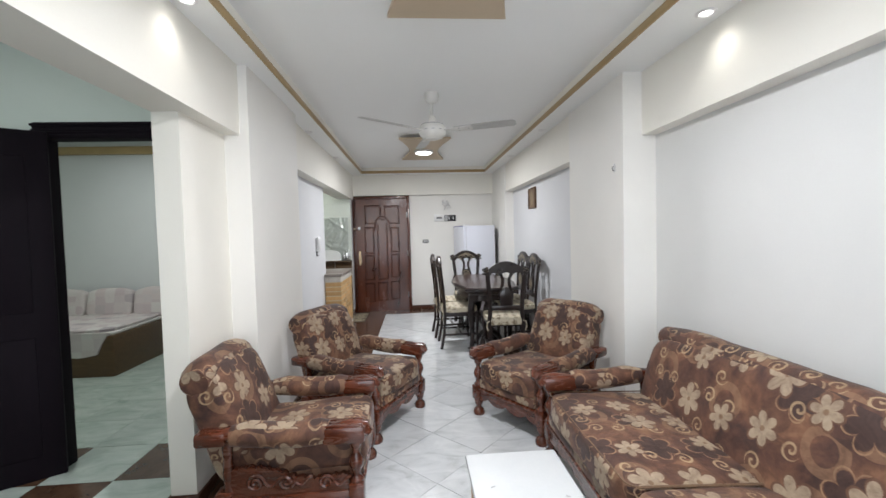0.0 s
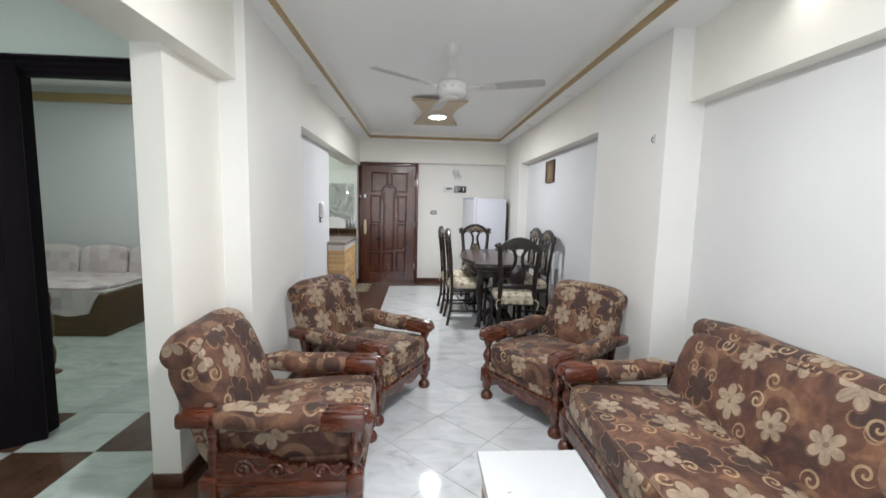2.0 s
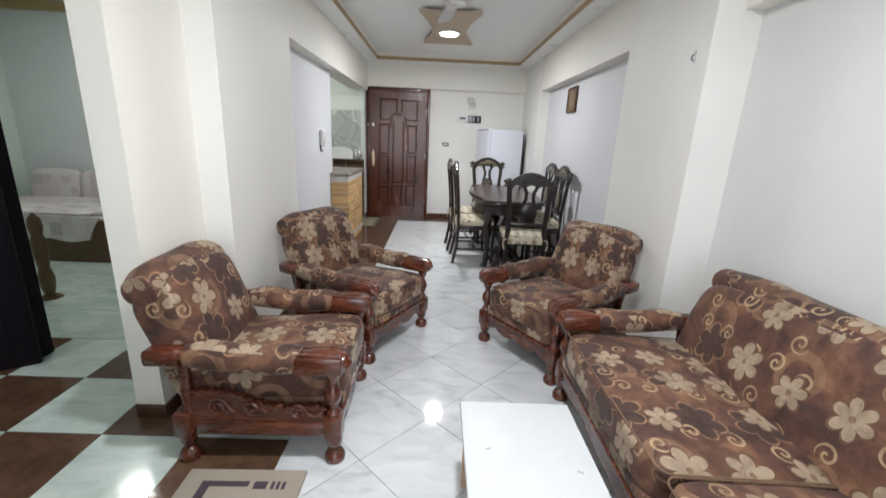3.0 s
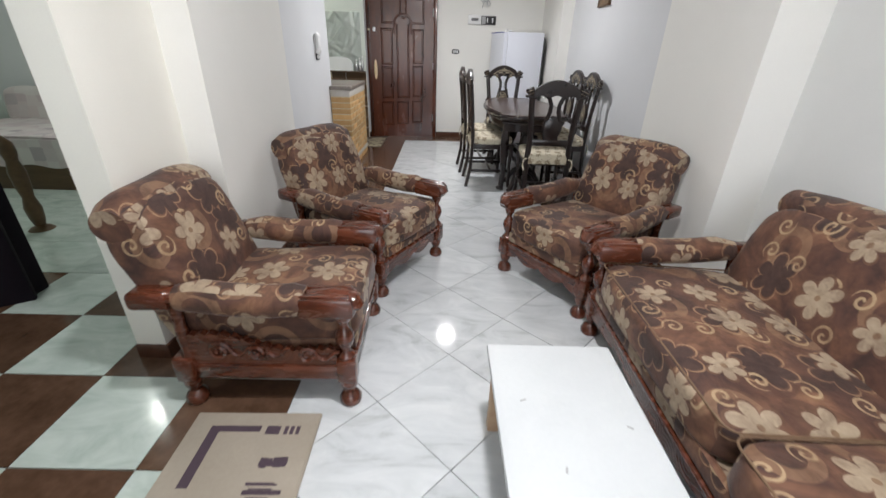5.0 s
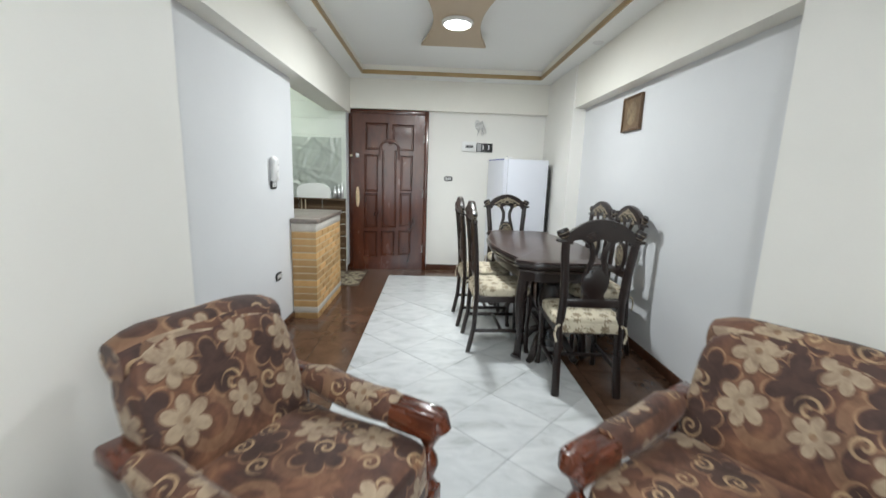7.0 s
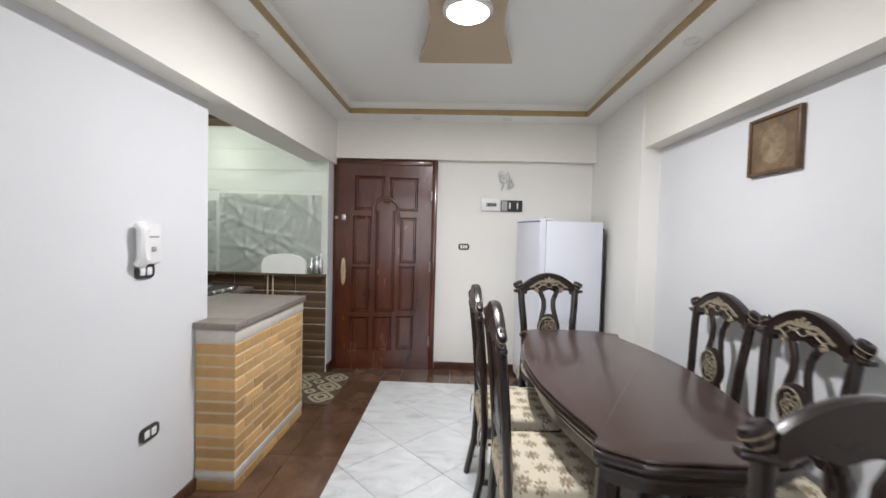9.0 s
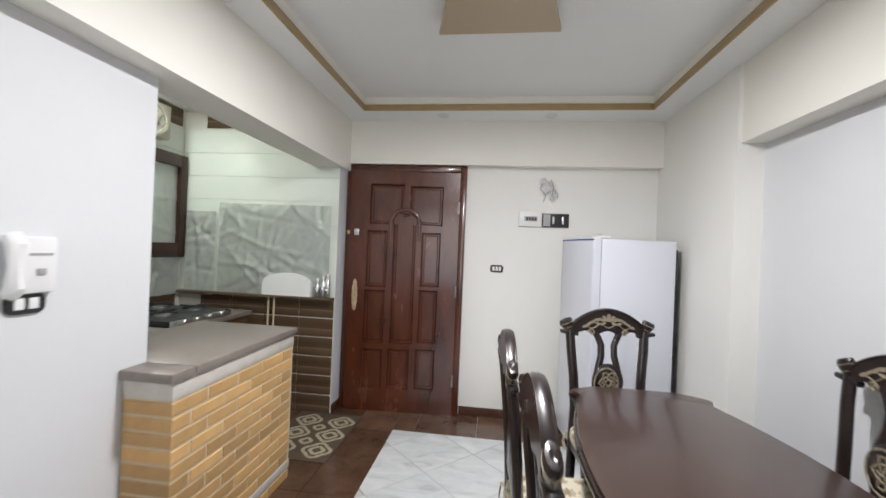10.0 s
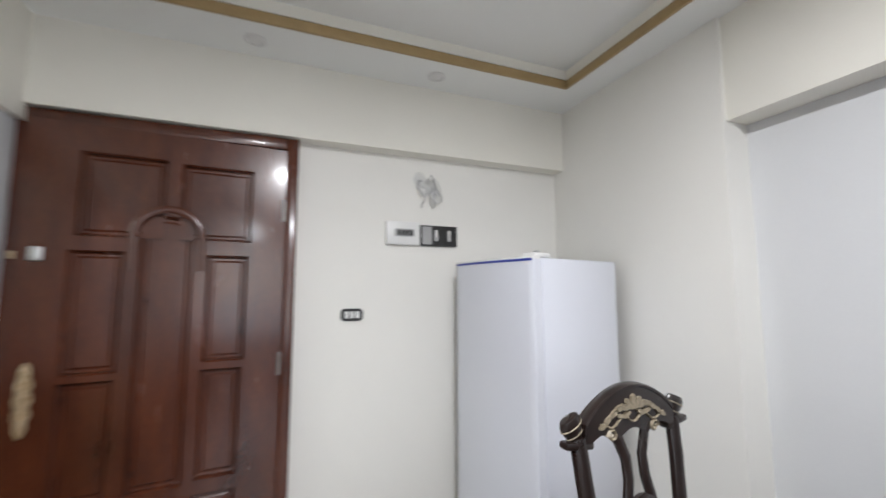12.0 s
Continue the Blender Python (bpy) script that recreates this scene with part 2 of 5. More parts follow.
def finish(bm, name, material, smooth=40):
    bmesh.ops.recalc_face_normals(bm, faces=bm.faces)
    bm.normal_update()
    box_uv(bm)
    me = bpy.data.meshes.new(name)
    bm.to_mesh(me)
    bm.free()
    me.materials.append(material)
    if smooth:
        me.polygons.foreach_set("use_smooth", [True] * len(me.polygons))
        me.set_sharp_from_angle(angle=radians(smooth))
    return me


def part(name, bm, material, parent=None, label="", m=None, smooth=40):
    ob = new(name, finish(bm, name, material, smooth))
    if parent:
        ob.parent = parent
    if m is not None:
        ob.matrix_basis = m
    if label:
        ob["label"] = label
    return ob


def piece(name, me, parent, m=None):
    ob = new(name, me)
    ob.parent = parent
    if m is not None:
        ob.matrix_basis = m
    return ob


def thing(name, label, category, group="", kind="", m=None):
    ob = tagged(new(name), label, category, group, kind)
    if m is not None:
        ob.matrix_basis = m
    return ob


def setting(name, bm, material, label, category, smooth=0):
    return tagged(part(name, bm, material, smooth=smooth), label, category, kind="structure")


# ---- the shell ----
XL, XR = -0.09, 2.705        # left and right walls of the dining bay
XRN = 2.80                   # right wall of the sitting bay
YB, YE = -8.8, 0.0           # back and entrance walls
ZS, ZC, ZB = 2.47, 2.56, 2.04  # soffit, tray ceiling, underside of beams

setting("wall_entrance", boxes((-0.30, 3.0, 0.0, 0.15, 0, 2.8)), COLUMN, "ivory painted wall behind the entrance door", "wall")
setting("wall_left_dining", boxes((XL - 0.13, XL, -3.80, -1.955, 0, ZB)), WALL, "white painted wall with an intercom and switches", "wall")
setting("wall_left_sitting", boxes((-0.18, -0.05, -5.33, -4.84, 0, ZB)), CREAM, "short cream-white wall end beside the hall", "wall")
setting("wall_right_dining", boxes((XR, XR + 0.2, -3.77, -1.06, 0, ZB)), WALL, "white painted wall with a framed picture", "wall")
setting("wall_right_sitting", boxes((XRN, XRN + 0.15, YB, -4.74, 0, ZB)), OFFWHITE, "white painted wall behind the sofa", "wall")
# unseen rear wall, added to close the room round the assumed opening
setting("wall_back", boxes((-3.9, 0.2, YB - 0.15, YB, 0, 2.8), (2.4, 3.0, YB - 0.15, YB, 0, 2.8), (0.2, 2.4, YB - 0.15, YB, 2.4, 2.8)), WALL, "plain white rear wall with an assumed opening, out of view", "wall")
# columns and beams
setting("column_left", boxes((-0.22, 0.10, -4.84, -3.80, 0, ZS)), COLUMN, "cream painted column between the bays", "column")
setting("column_right", boxes((2.565, 3.0, -4.74, -3.77, 0, ZS)), COLUMN, "cream painted column with a small hook", "column")
setting("column_corner", boxes((2.565, 3.0, -1.06, 0.0, 0, ZS)), COLUMN, "cream painted corner column beside the fridge", "column")
setting("beam_left_dining", boxes((-0.22, 0.028, -3.80, 0.0, ZB, ZS)), CREAM, "cream beam over the kitchen opening", "beam")
setting("beam_left_sitting", boxes((-0.18, 0.045, YB, -4.84, ZB, ZS)), CREAM, "cream beam over the hall opening", "beam")
setting("beam_right_dining", boxes((2.585, 3.0, -3.77, -1.06, ZB, ZS)), CREAM, "cream beam over the dining wall", "beam")
setting("beam_right_sitting", boxes((2.70, 3.0, YB, -4.74, ZB, ZS)), CREAM, "cream beam over the sofa wall", "beam")
setting("beam_entrance", boxes((0.028, 2.565, -0.09, 0.0, 2.105, ZS)), CREAM, "cream beam over the entrance door", "beam")
# ceiling: a soffit ring round a raised tray
TX0, TX1, TY0, TY1 = 0.228, 2.378, -8.3, -0.375
setting("ceiling", boxes((-0.22, TX0, YB, 0.0, ZS, 2.75), (TX1, 3.0, YB, 0.0, ZS, 2.75), (TX0, TX1, TY1, 0.0, ZS, 2.75), (TX0, TX1, YB, TY0, ZS, 2.75), (TX0, TX1, TY0, TY1, ZC, 2.75)), CEIL, "white tray ceiling with a lower cream edge", "ceiling")
bm = bmesh.new()
for x0, x1, y0, y1 in ((TX0 - 0.005, TX0 + 0.012, TY0, TY1), (TX1 - 0.012, TX1 + 0.005, TY0, TY1), (TX0 - 0.005, TX1 + 0.005, TY1 - 0.012, TY1 + 0.008)):
    box(bm, x0, x1, y0, y1, ZS - 0.012, ZS + 0.034, bev=0.006)
setting("ceiling_trim", bm, GOLD, "gold painted moulding round the tray ceiling", "trim", smooth=40)
bm = boxes((TX0, TX0 + 0.006, TY0, TY1, ZS + 0.038, ZC), (TX1 - 0.006, TX1, TY0, TY1, ZS + 0.038, ZC), (TX0 + 0.006, TX1 - 0.006, TY1 - 0.006, TY1, ZS + 0.038, ZC))
setting("ceiling_cove", bm, CREAM, "cream upstand inside the tray ceiling", "trim", smooth=40)

# hall and bedroom beyond the left opening
setting("wall_hall_bedroom", boxes((-0.26, -0.195, -4.86, -4.72, 0, 2.8), (-3.9, -1.14, -4.86, -4.72, 0, 2.8), (-1.14, -0.26, -4.86, -4.72, 2.12, 2.8)), HALL, "pale green hall wall round the bedroom door", "wall")
setting("wall_hall_far", boxes((-3.9, -3.75, YB, 0.0, 0, 2.8)), HALL, "pale green far wall of the hall", "wall")
setting("wall_bedroom", boxes((-3.75, -0.22, -2.0, -1.9, 0, 2.8)), WALL, "plain grey-white bedroom wall", "wall")
setting("ceiling_hall", boxes((-3.9, -0.19, YB, -1.9, 2.68, 2.8)), CEIL, "plain white hall and bedroom ceiling", "ceiling")
setting("bedroom_cornice", boxes((-3.75, -0.22, -2.05, -2.0, 2.50, 2.60), bev=0.01), GOLD, "gold painted cornice on the bedroom wall", "trim", smooth=40)

# kitchen behind the counter
KY, KX = -0.233, -1.42
setting("wall_kitchen_back", boxes((KX - 0.1, -0.0, KY, 0.0, 0, 2.75)), WALL, "kitchen back wall under its tiles", "wall")
setting("wall_kitchen_left", boxes((KX - 0.1, KX, -1.9, KY, 0, 2.75)), WALL, "kitchen side wall with a dark framed window", "wall")
setting("ceiling_kitchen", boxes((KX, -0.22, -1.9, KY, 2.62, 2.75)), CEIL, "white kitchen ceiling", "ceiling")
bm = boxes((KX, -0.22, KY - 0.10, KY, 2.56, 2.62), (KX, -0.22, KY - 0.05, KY, 2.50, 2.56), (KX, KX + 0.10, -1.9, KY - 0.10, 2.56, 2.62), (KX, KX + 0.05, -1.9, KY - 0.05, 2.50, 2.56), bev=0.008)
setting("kitchen_cornice", bm, CEIL, "white stepped plaster cornice of the kitchen", "trim", smooth=40)

# ---- printed velvet of the sitting set ----
def velvet():
    """Brown velvet printed with cream and dark six-petalled flowers, scrolls and broad arcs."""
    m, nt, n, lk, b = nodes_of("brown_floral_velvet")
    oi = n.new("ShaderNodeObjectInfo")
    cut = n.new("ShaderNodeCombineXYZ")
    lk.new(math_node(nt, "MULTIPLY", oi.outputs["Random"], 7.3), cut.inputs[0])
    lk.new(math_node(nt, "MULTIPLY", oi.outputs["Random"], 3.1), cut.inputs[1])
    add = n.new("ShaderNodeVectorMath")
    add.operation = "ADD"
    lk.new(coords(nt, (1, 1, 1), 0, uv=True), add.inputs[0])
    lk.new(cut.outputs[0], add.inputs[1])
    vec = add.outputs[0]

    def cells(scale, shift, loose):
        """Distance, angle and random values round the centres of a loose lattice."""
        mp = n.new("ShaderNodeMapping")
        mp.inputs["Location"].default_value = (shift, shift * 0.7, 0)
        mp.inputs["Scale"].default_value = (scale, scale, 1)
        lk.new(vec, mp.inputs[0])
        vo = n.new("ShaderNodeTexVoronoi")
        vo.voronoi_dimensions = "2D"
        vo.inputs["Scale"].default_value = 1.0
        vo.inputs["Randomness"].default_value = loose
        lk.new(mp.outputs[0], vo.inputs["Vector"])
        sub = n.new("ShaderNodeVectorMath")
        sub.operation = "SUBTRACT"
        lk.new(mp.outputs[0], sub.inputs[0])
        lk.new(vo.outputs["Position"], sub.inputs[1])
        sp = n.new("ShaderNodeSeparateXYZ")
        lk.new(sub.outputs[0], sp.inputs[0])
        rnd = n.new("ShaderNodeSeparateColor")
        lk.new(vo.outputs["Color"], rnd.inputs[0])
        ang = math_node(nt, "ARCTAN2", sp.outputs[1], sp.outputs[0])
        ang = math_node(nt, "ADD", ang, math_node(nt, "MULTIPLY", rnd.outputs[1], 6.28))
        return vo.outputs["Distance"], ang, rnd

    def petals(ang, size, depth):
        wave = math_node(nt, "POWER", math_node(nt, "ABSOLUTE", math_node(nt, "COSINE", math_node(nt, "MULTIPLY", ang, 3.0))), 0.62)
        return math_node(nt, "MULTIPLY", math_node(nt, "ADD", math_node(nt, "MULTIPLY", wave, depth), 1 - depth), size)

    def both(a, c):
        return math_node(nt, "MULTIPLY", a, c)

    def under(a, c):
        return math_node(nt, "LESS_THAN", a, c)

    weave = noise_tex(nt, vec, 60, 3)
    big = noise_tex(nt, vec, 5.2, 4, 0.6, 0.5)
    col = ramp(nt, big, [(0.36, (0.046, 0.018, 0.013)), (0.46, (0.094, 0.037, 0.023)), (0.55, (0.155, 0.066, 0.036)), (0.66, (0.250, 0.122, 0.063))])
    # broad leaf-like arcs and discs
    r3, ang3, rnd3 = cells(4.6, 7.7, 0.7)
    sweep_ = math_node(nt, "ADD", r3, math_node(nt, "MULTIPLY", math_node(nt, "SINE", ang3), 0.09))
    arc = under(math_node(nt, "ABSOLUTE", math_node(nt, "SUBTRACT", sweep_, 0.30)), 0.085)
    col = mix(nt, math_node(nt, "MULTIPLY", both(arc, under(rnd3.outputs[0], 0.62)), 0.7), col, (0.285, 0.160, 0.088))
    col = mix(nt, math_node(nt, "MULTIPLY", both(under(r3, 0.30), math_node(nt, "GREATER_THAN", rnd3.outputs[0], 0.6)), 0.55), col, (0.095, 0.038, 0.024))
    # dark flowers with a pale outline
    r1, ang1, rnd1 = cells(4.3, 1.9, 0.42)
    edge1 = petals(ang1, 0.36, 0.50)
    show1 = under(rnd1.outputs[0], 0.64)
    rim1 = both(under(r1, math_node(nt, "ADD", edge1, 0.055)), math_node(nt, "GREATER_THAN", r1, math_node(nt, "ADD", edge1, 0.028)))
    dark = mix(nt, weave, (0.036, 0.015, 0.011), (0.070, 0.030, 0.022))
    col = mix(nt, both(rim1, show1), col, (0.36, 0.22, 0.12))
    col = mix(nt, both(under(r1, edge1), show1), col, dark)
    # scrolls drawn as a spiral line
    r2, ang2, rnd2 = cells(7.4, 3.3, 0.6)
    turns = math_node(nt, "FRACT", math_node(nt, "SUBTRACT", math_node(nt, "MULTIPLY", r2, 5.0), math_node(nt, "DIVIDE", ang2, 6.2832)))
    scroll = both(both(under(turns, 0.36), under(r2, 0.27)), under(rnd2.outputs[0], 0.62))
    col = mix(nt, math_node(nt, "MULTIPLY", scroll, 0.9), col, (0.50, 0.36, 0.21))
    # cream flowers
    r, ang, rnd = cells(5.0, 0.0, 0.50)
    edge = math_node(nt, "MULTIPLY", petals(ang, 0.37, 0.62), math_node(nt, "ADD", math_node(nt, "MULTIPLY", rnd.outputs[2], 0.34), 0.78))
    show = under(rnd.outputs[0], 0.56)
    cream = mix(nt, weave, (0.31, 0.23, 0.15), (0.53, 0.43, 0.31))
    col = mix(nt, both(under(r, math_node(nt, "ADD", edge, 0.05)), show), col, (0.150, 0.070, 0.038))
    col = mix(nt, both(under(r, edge), show), col, cream)
    col = mix(nt, both(under(r, 0.05), show), col, (0.26, 0.16, 0.09))
    # pile, wear and crushed patches
    pile = noise_tex(nt, vec, 260, 3, 0.7)
    worn = noise_tex(nt, vec, 2.6, 4, 0.6, 0.6)
    col = mix(nt, math_node(nt, "MULTIPLY", worn, 0.14), col, (0.24, 0.16, 0.12))
    col = mix(nt, 0.20, col, mix(nt, pile, (0.02, 0.012, 0.01), (0.42, 0.30, 0.20)), "OVERLAY")
    crush = ramp(nt, noise_tex(nt, vec, 11.0, 5, 0.7, 0.9), [(0.34, (0.46, 0.40, 0.39)), (0.58, (1.0, 1.0, 1.0))])
    col = mix(nt, 0.8, col, crush, "MULTIPLY")
    lk.new(col, b.inputs["Base Color"])
    b.inputs["Roughness"].default_value = 0.72
    b.inputs["Sheen Weight"].default_value = 0.12
    b.inputs["Sheen Roughness"].default_value = 0.4
    folds = noise_tex(nt, vec, 9, 4, 0.6, 0.8)
    bump(nt, b, math_node(nt, "ADD", math_node(nt, "MULTIPLY", pile, 0.12), folds), 0.35, 0.012)
    return m


VELVET = velvet()


def carved_relief(base):
    """Carved panel wood: scroll-like relief on the varnished wood."""
    m = base.copy()
    m.name = "carved_scroll_walnut"
    nt = m.node_tree
    b = nt.nodes["Principled BSDF"]
    vec = coords(nt, (1, 1, 1), 0, uv=True)
    vo = nt.nodes.new("ShaderNodeTexVoronoi")
    vo.voronoi_dimensions = "2D"
    vo.inputs["Scale"].default_value = 9
    nt.links.new(vec, vo.inputs["Vector"])
    wv = math_node(nt, "SINE", math_node(nt, "MULTIPLY", vo.outputs["Distance"], 46.0))
    bump(nt, b, wv, 0.16, 0.005)
    return m


CARVE = carved_relief(CARVED)

PIPING = surface("worn_tan_piping", (0.11, 0.06, 0.034), (0.22, 0.135, 0.075), 20, 0.8, 120, 0.3)

# ---- sitting set: four armchairs and a sofa of one make ----
LEG = [(0.030, 0.0), (0.042, 0.014), (0.044, 0.034), (0.034, 0.054), (0.020, 0.066), (0.024, 0.078), (0.031, 0.095), (0.034, 0.115), (0.034, 0.13)]
POST = [(0.030, 0.0), (0.033, 0.02), (0.022, 0.035), (0.018, 0.05), (0.030, 0.075), (0.036, 0.10), (0.030, 0.125), (0.018, 0.145), (0.016, 0.16), (0.027, 0.18), (0.032, 0.20), (0.034, 0.22)]


def sitting_unit(name, half, cushions, label, category, group, m, crown=0.014):
    """A carved wooden seat that faces +x, with its arms at y = -half and half."""
    root = thing(name, label, category, group, m=m)
    for sx in (-0.30, 0.30):
        for sy in (-half, half):
            bm = lathe(bmesh.new(), LEG, 14)
            box(bm, -0.036, 0.036, -0.036, 0.036, 0.128, 0.235, bev=0.008)
            part("leg", bm, CARVED, root, m=pose(sx, sy, 0))
    # shaped front apron, its lower edge scalloped
    w, k = half - 0.03, 36
    outline = [(-w + 2 * w * i / k, 0.128 + 0.030 * (1 - abs(math.cos(math.pi * (i / k) * 3.0)) ** 0.8) * (1 if 0 < i < k else 0)) for i in range(k + 1)]
    outline += [(w, 0.215), (-w, 0.215)]
    part("front_apron", prism(bmesh.new(), outline, -0.015, 0.015), CARVE, root, "carved scalloped front rail", m=Matrix.Translation((0.305, 0, 0)) @ Matrix(((0, 0, 1, 0), (1, 0, 0, 0), (0, 1, 0, 0), (0, 0, 0, 1))))
    part("front_moulding", boxes((0.298, 0.336, -w, w, 0.212, 0.232), bev=0.008), CARVED, root)
    part("back_rail", boxes((-0.33, -0.28, -w, w, 0.14, 0.23), bev=0.006), CARVED, root)
    for sy in (-1, 1):
        y = sy * half
        part("side_rail", boxes((-0.27, 0.27, y - 0.022, y + 0.022, 0.135, 0.20), bev=0.008), CARVED, root)
        # carved side panel with a rippled crest
        k = 40
        top = [(-0.265 + 0.53 * i / k, 0.315 + 0.025 * math.sin(math.pi * i / k * 2.0 + 0.6) + 0.007 * math.sin(i * 2.2) - 0.05 * (i / k) ** 2) for i in range(k, -1, -1)]
        pan = prism(bmesh.new(), [(-0.295, 0.196), (0.265, 0.196)] + top + [(-0.295, 0.325)], -0.013, 0.013)
        side = part("side_panel", pan, CARVE, root, "side panel carved with scrolls", m=Matrix.Translation((0, y, 0)) @ Matrix(((1, 0, 0, 0), (0, 0, -1, 0), (0, 1, 0, 0), (0, 0, 0, 1))))
        for cx, cz, cr, way in ((-0.16, 0.265, 0.042, 1), (-0.02, 0.262, 0.036, -1), (0.16, 0.248, 0.034, 1)):
            pts = []
            for i in range(26):
                a, r = way * i * 0.42, cr * (1 - i / 30)
                pts.append((cx + r * math.cos(a), cz + r * math.sin(a), -sy * 0.014))
            tail = [(cx + cr + 0.085 * j / 5, cz - 0.02 * math.sin(j), -sy * 0.014) for j in range(5, 0, -1)]
            part("scroll", sweep(bmesh.new(), tail + pts, 0.016, 0.022, 6, up=(0, 0, 1)), CARVED, side)
        part("arm_post", lathe(bmesh.new(), POST, 16), CARVED, root, "turned baluster arm post", m=pose(0.30, y, 0.225))
        # arm: bowed wooden rail with a scrolled front and a padded middle
        line = [(-0.38, y, 0.485), (-0.28, y, 0.500), (-0.12, y, 0.478), (0.04, y, 0.470), (0.18, y, 0.490), (0.28, y, 0.497), (0.345, y, 0.485), (0.365, y, 0.462)]
        arm = part("arm_rest", sweep(bmesh.new(), line, 0.085, 0.062, 12, up=(0, 0, 1), taper=[0.8, 1, 0.86, 0.82, 0.95, 1.12, 1.05, 0.6]), CARVED, root, "bowed wooden arm with a scrolled front")
        pad = [(-0.26, y, 0.500), (-0.18, y, 0.505), (-0.06, y, 0.492), (0.06, y, 0.488), (0.14, y, 0.496), (0.18, y, 0.496)]
        part("arm_pad", sweep(bmesh.new(), [(x, y_, z - 0.012) for x, y_, z in pad], 0.118, 0.118, 14, up=(0, 0, 1), taper=[0.78, 1, 1, 1, 1, 0.82]), VELVET, arm, "floral velvet arm pad")
        block = part("arm_front", boxes((0.150, 0.352, y - 0.053, y + 0.053, 0.430, 0.516), bev=0.022), CARVED, root, "fluted wooden block at the arm's front")
        for oy in (-0.030, 0.0, 0.030):
            part("flute", boxes((0.165, 0.335, y + oy - 0.009, y + oy + 0.009, 0.508, 0.522), bev=0.004), CARVED, block)
        for oy in (-0.052, 0.044):
            part("flute", boxes((0.170, 0.330, y + oy, y + oy + 0.008, 0.462, 0.478), bev=0.003), CARVED, block)
        part("arm_rear", boxes((-0.415, -0.275, y - 0.046, y + 0.046, 0.455, 0.520), bev=0.016), CARVED, arm, "plain wooden block at the arm's rear")
        part("arm_support", lathe(bmesh.new(), [(0.028, 0.0), (0.030, 0.03), (0.020, 0.06), (0.026, 0.11), (0.020, 0.18), (0.026, 0.25), (0.028, 0.27)], 12), CARVED, root, m=pose(-0.285, y * 0.985, 0.20))
    # seat deck and cushions
    part("seat_deck", boxes((-0.29, 0.30, -half + 0.03, half - 0.03, 0.215, 0.29), bev=0.012), VELVET, root)
    part("front_band", boxes((0.300, 0.330, -half + 0.04, half - 0.04, 0.233, 0.30), bev=0.012), VELVET, root, "velvet band along the seat front")
    width = (2 * half - 0.05) / cushions
    for i in range(cushions):
        y = -half + 0.025 + width * (i + 0.5)
        cushion = part("seat_cushion", pillow(bmesh.new(), 0.66, width + 0.010, 0.155, pose(0.015, y, 0.345, 0, -2.5, 0), 12, 7.5), VELVET, root, "plump floral velvet seat cushion")
        if cushions > 1:
            hx, hy = 0.312, width / 2 - 0.004
            loop = [(sx * (hx - 0.04) + 0.04 * math.cos(a), sy * (hy - 0.04) + 0.04 * math.sin(a), 0.0) for sx, sy, a0 in ((1, 1, 0), (-1, 1, 90), (-1, -1, 180), (1, -1, 270)) for a in [radians(a0 + 22.5 * i) for i in range(5)]]
            part("piping", sweep(bmesh.new(), loop, 0.007, 0.007, 6, up=(0, 0, 1), closed=True), PIPING, cushion, "worn tan piping", m=pose(0.015, y, 0.345, 0, -2.5, 0) @ pose(0, 0, 0.066))
    # back: leaning upholstered slab with a rolled top
    lean = pose(-0.290, 0, 0.34, 0, -18, 0)
    back = pillow(bmesh.new(), 0.20, 2 * half - 0.05, 0.555, lean @ pose(0, 0, 0.165), 14, 6.0)
    for v in back.verts:
        y = min(1, abs(v.co.y) / half)
        if v.co.z > 0.6:
            v.co.z += crown * math.cos(y * math.pi * 0.5) - 0.012
    ends = [0.70, 0.92] + [1] * 9 + [0.92, 0.70]
    roll = sweep(bmesh.new(), [(-0.432, -half + 0.030 + (2 * half - 0.060) * i / 12, 0.731 + crown * 0.8 * math.sin(math.pi * i / 12)) for i in range(13)], 0.185, 0.175, 16, up=(0, 0, 1), taper=ends)
    for bm in (back, roll):
        for v in bm.verts:
            q = v.co * 5.0
            v.co += Vector((noise.noise(q), 0.4 * noise.noise(q + Vector((9, 0, 0))), noise.noise(q + Vector((0, 7, 3))))) * 0.009
    part("backrest", back, VELVET, root, "leaning floral velvet back")
    part("back_roll", roll, VELVET, root, "rolled floral velvet top")
    return root


ARM = "brown floral velvet armchair with carved reddish wooden frame"
sitting_unit("armchair", 0.30, 1, ARM, "armchair", "sitting set", pose(0.50, -5.26, 0, 0, 0, 1))
GRP = "sitting set"


def front_at(ax, ay, bx, by):
    """The pose of a unit whose two front feet stand at a and b."""
    ang = math.atan2(by - ay, bx - ax) - math.pi / 2
    cx, cy = (ax + bx) / 2, (ay + by) / 2
    return pose(cx - 0.30 * math.cos(ang), cy - 0.30 * math.sin(ang), 0, 0, 0, math.degrees(ang))


chairs = [o for o in scene.collection.objects if o.name == "armchair"]
for m, lab in ((front_at(0.811, -4.79, 1.125, -4.24), "brown floral velvet armchair turned askew before the column"),
               (front_at(1.555, -4.42, 1.909, -4.954), "brown floral velvet armchair standing beside the sofa"),
               (pose(0.42, -6.745, 0, 0, 0, 1), "brown floral velvet armchair beside the flattened carton")):
    tagged(copy_thing(chairs[0], m), lab)
sitting_unit("sofa", 0.95, 2, "long brown floral velvet sofa with carved wooden frame", "sofa", GRP, pose(2.212, -6.03, 0, 0, 0, 180), crown=0.006)

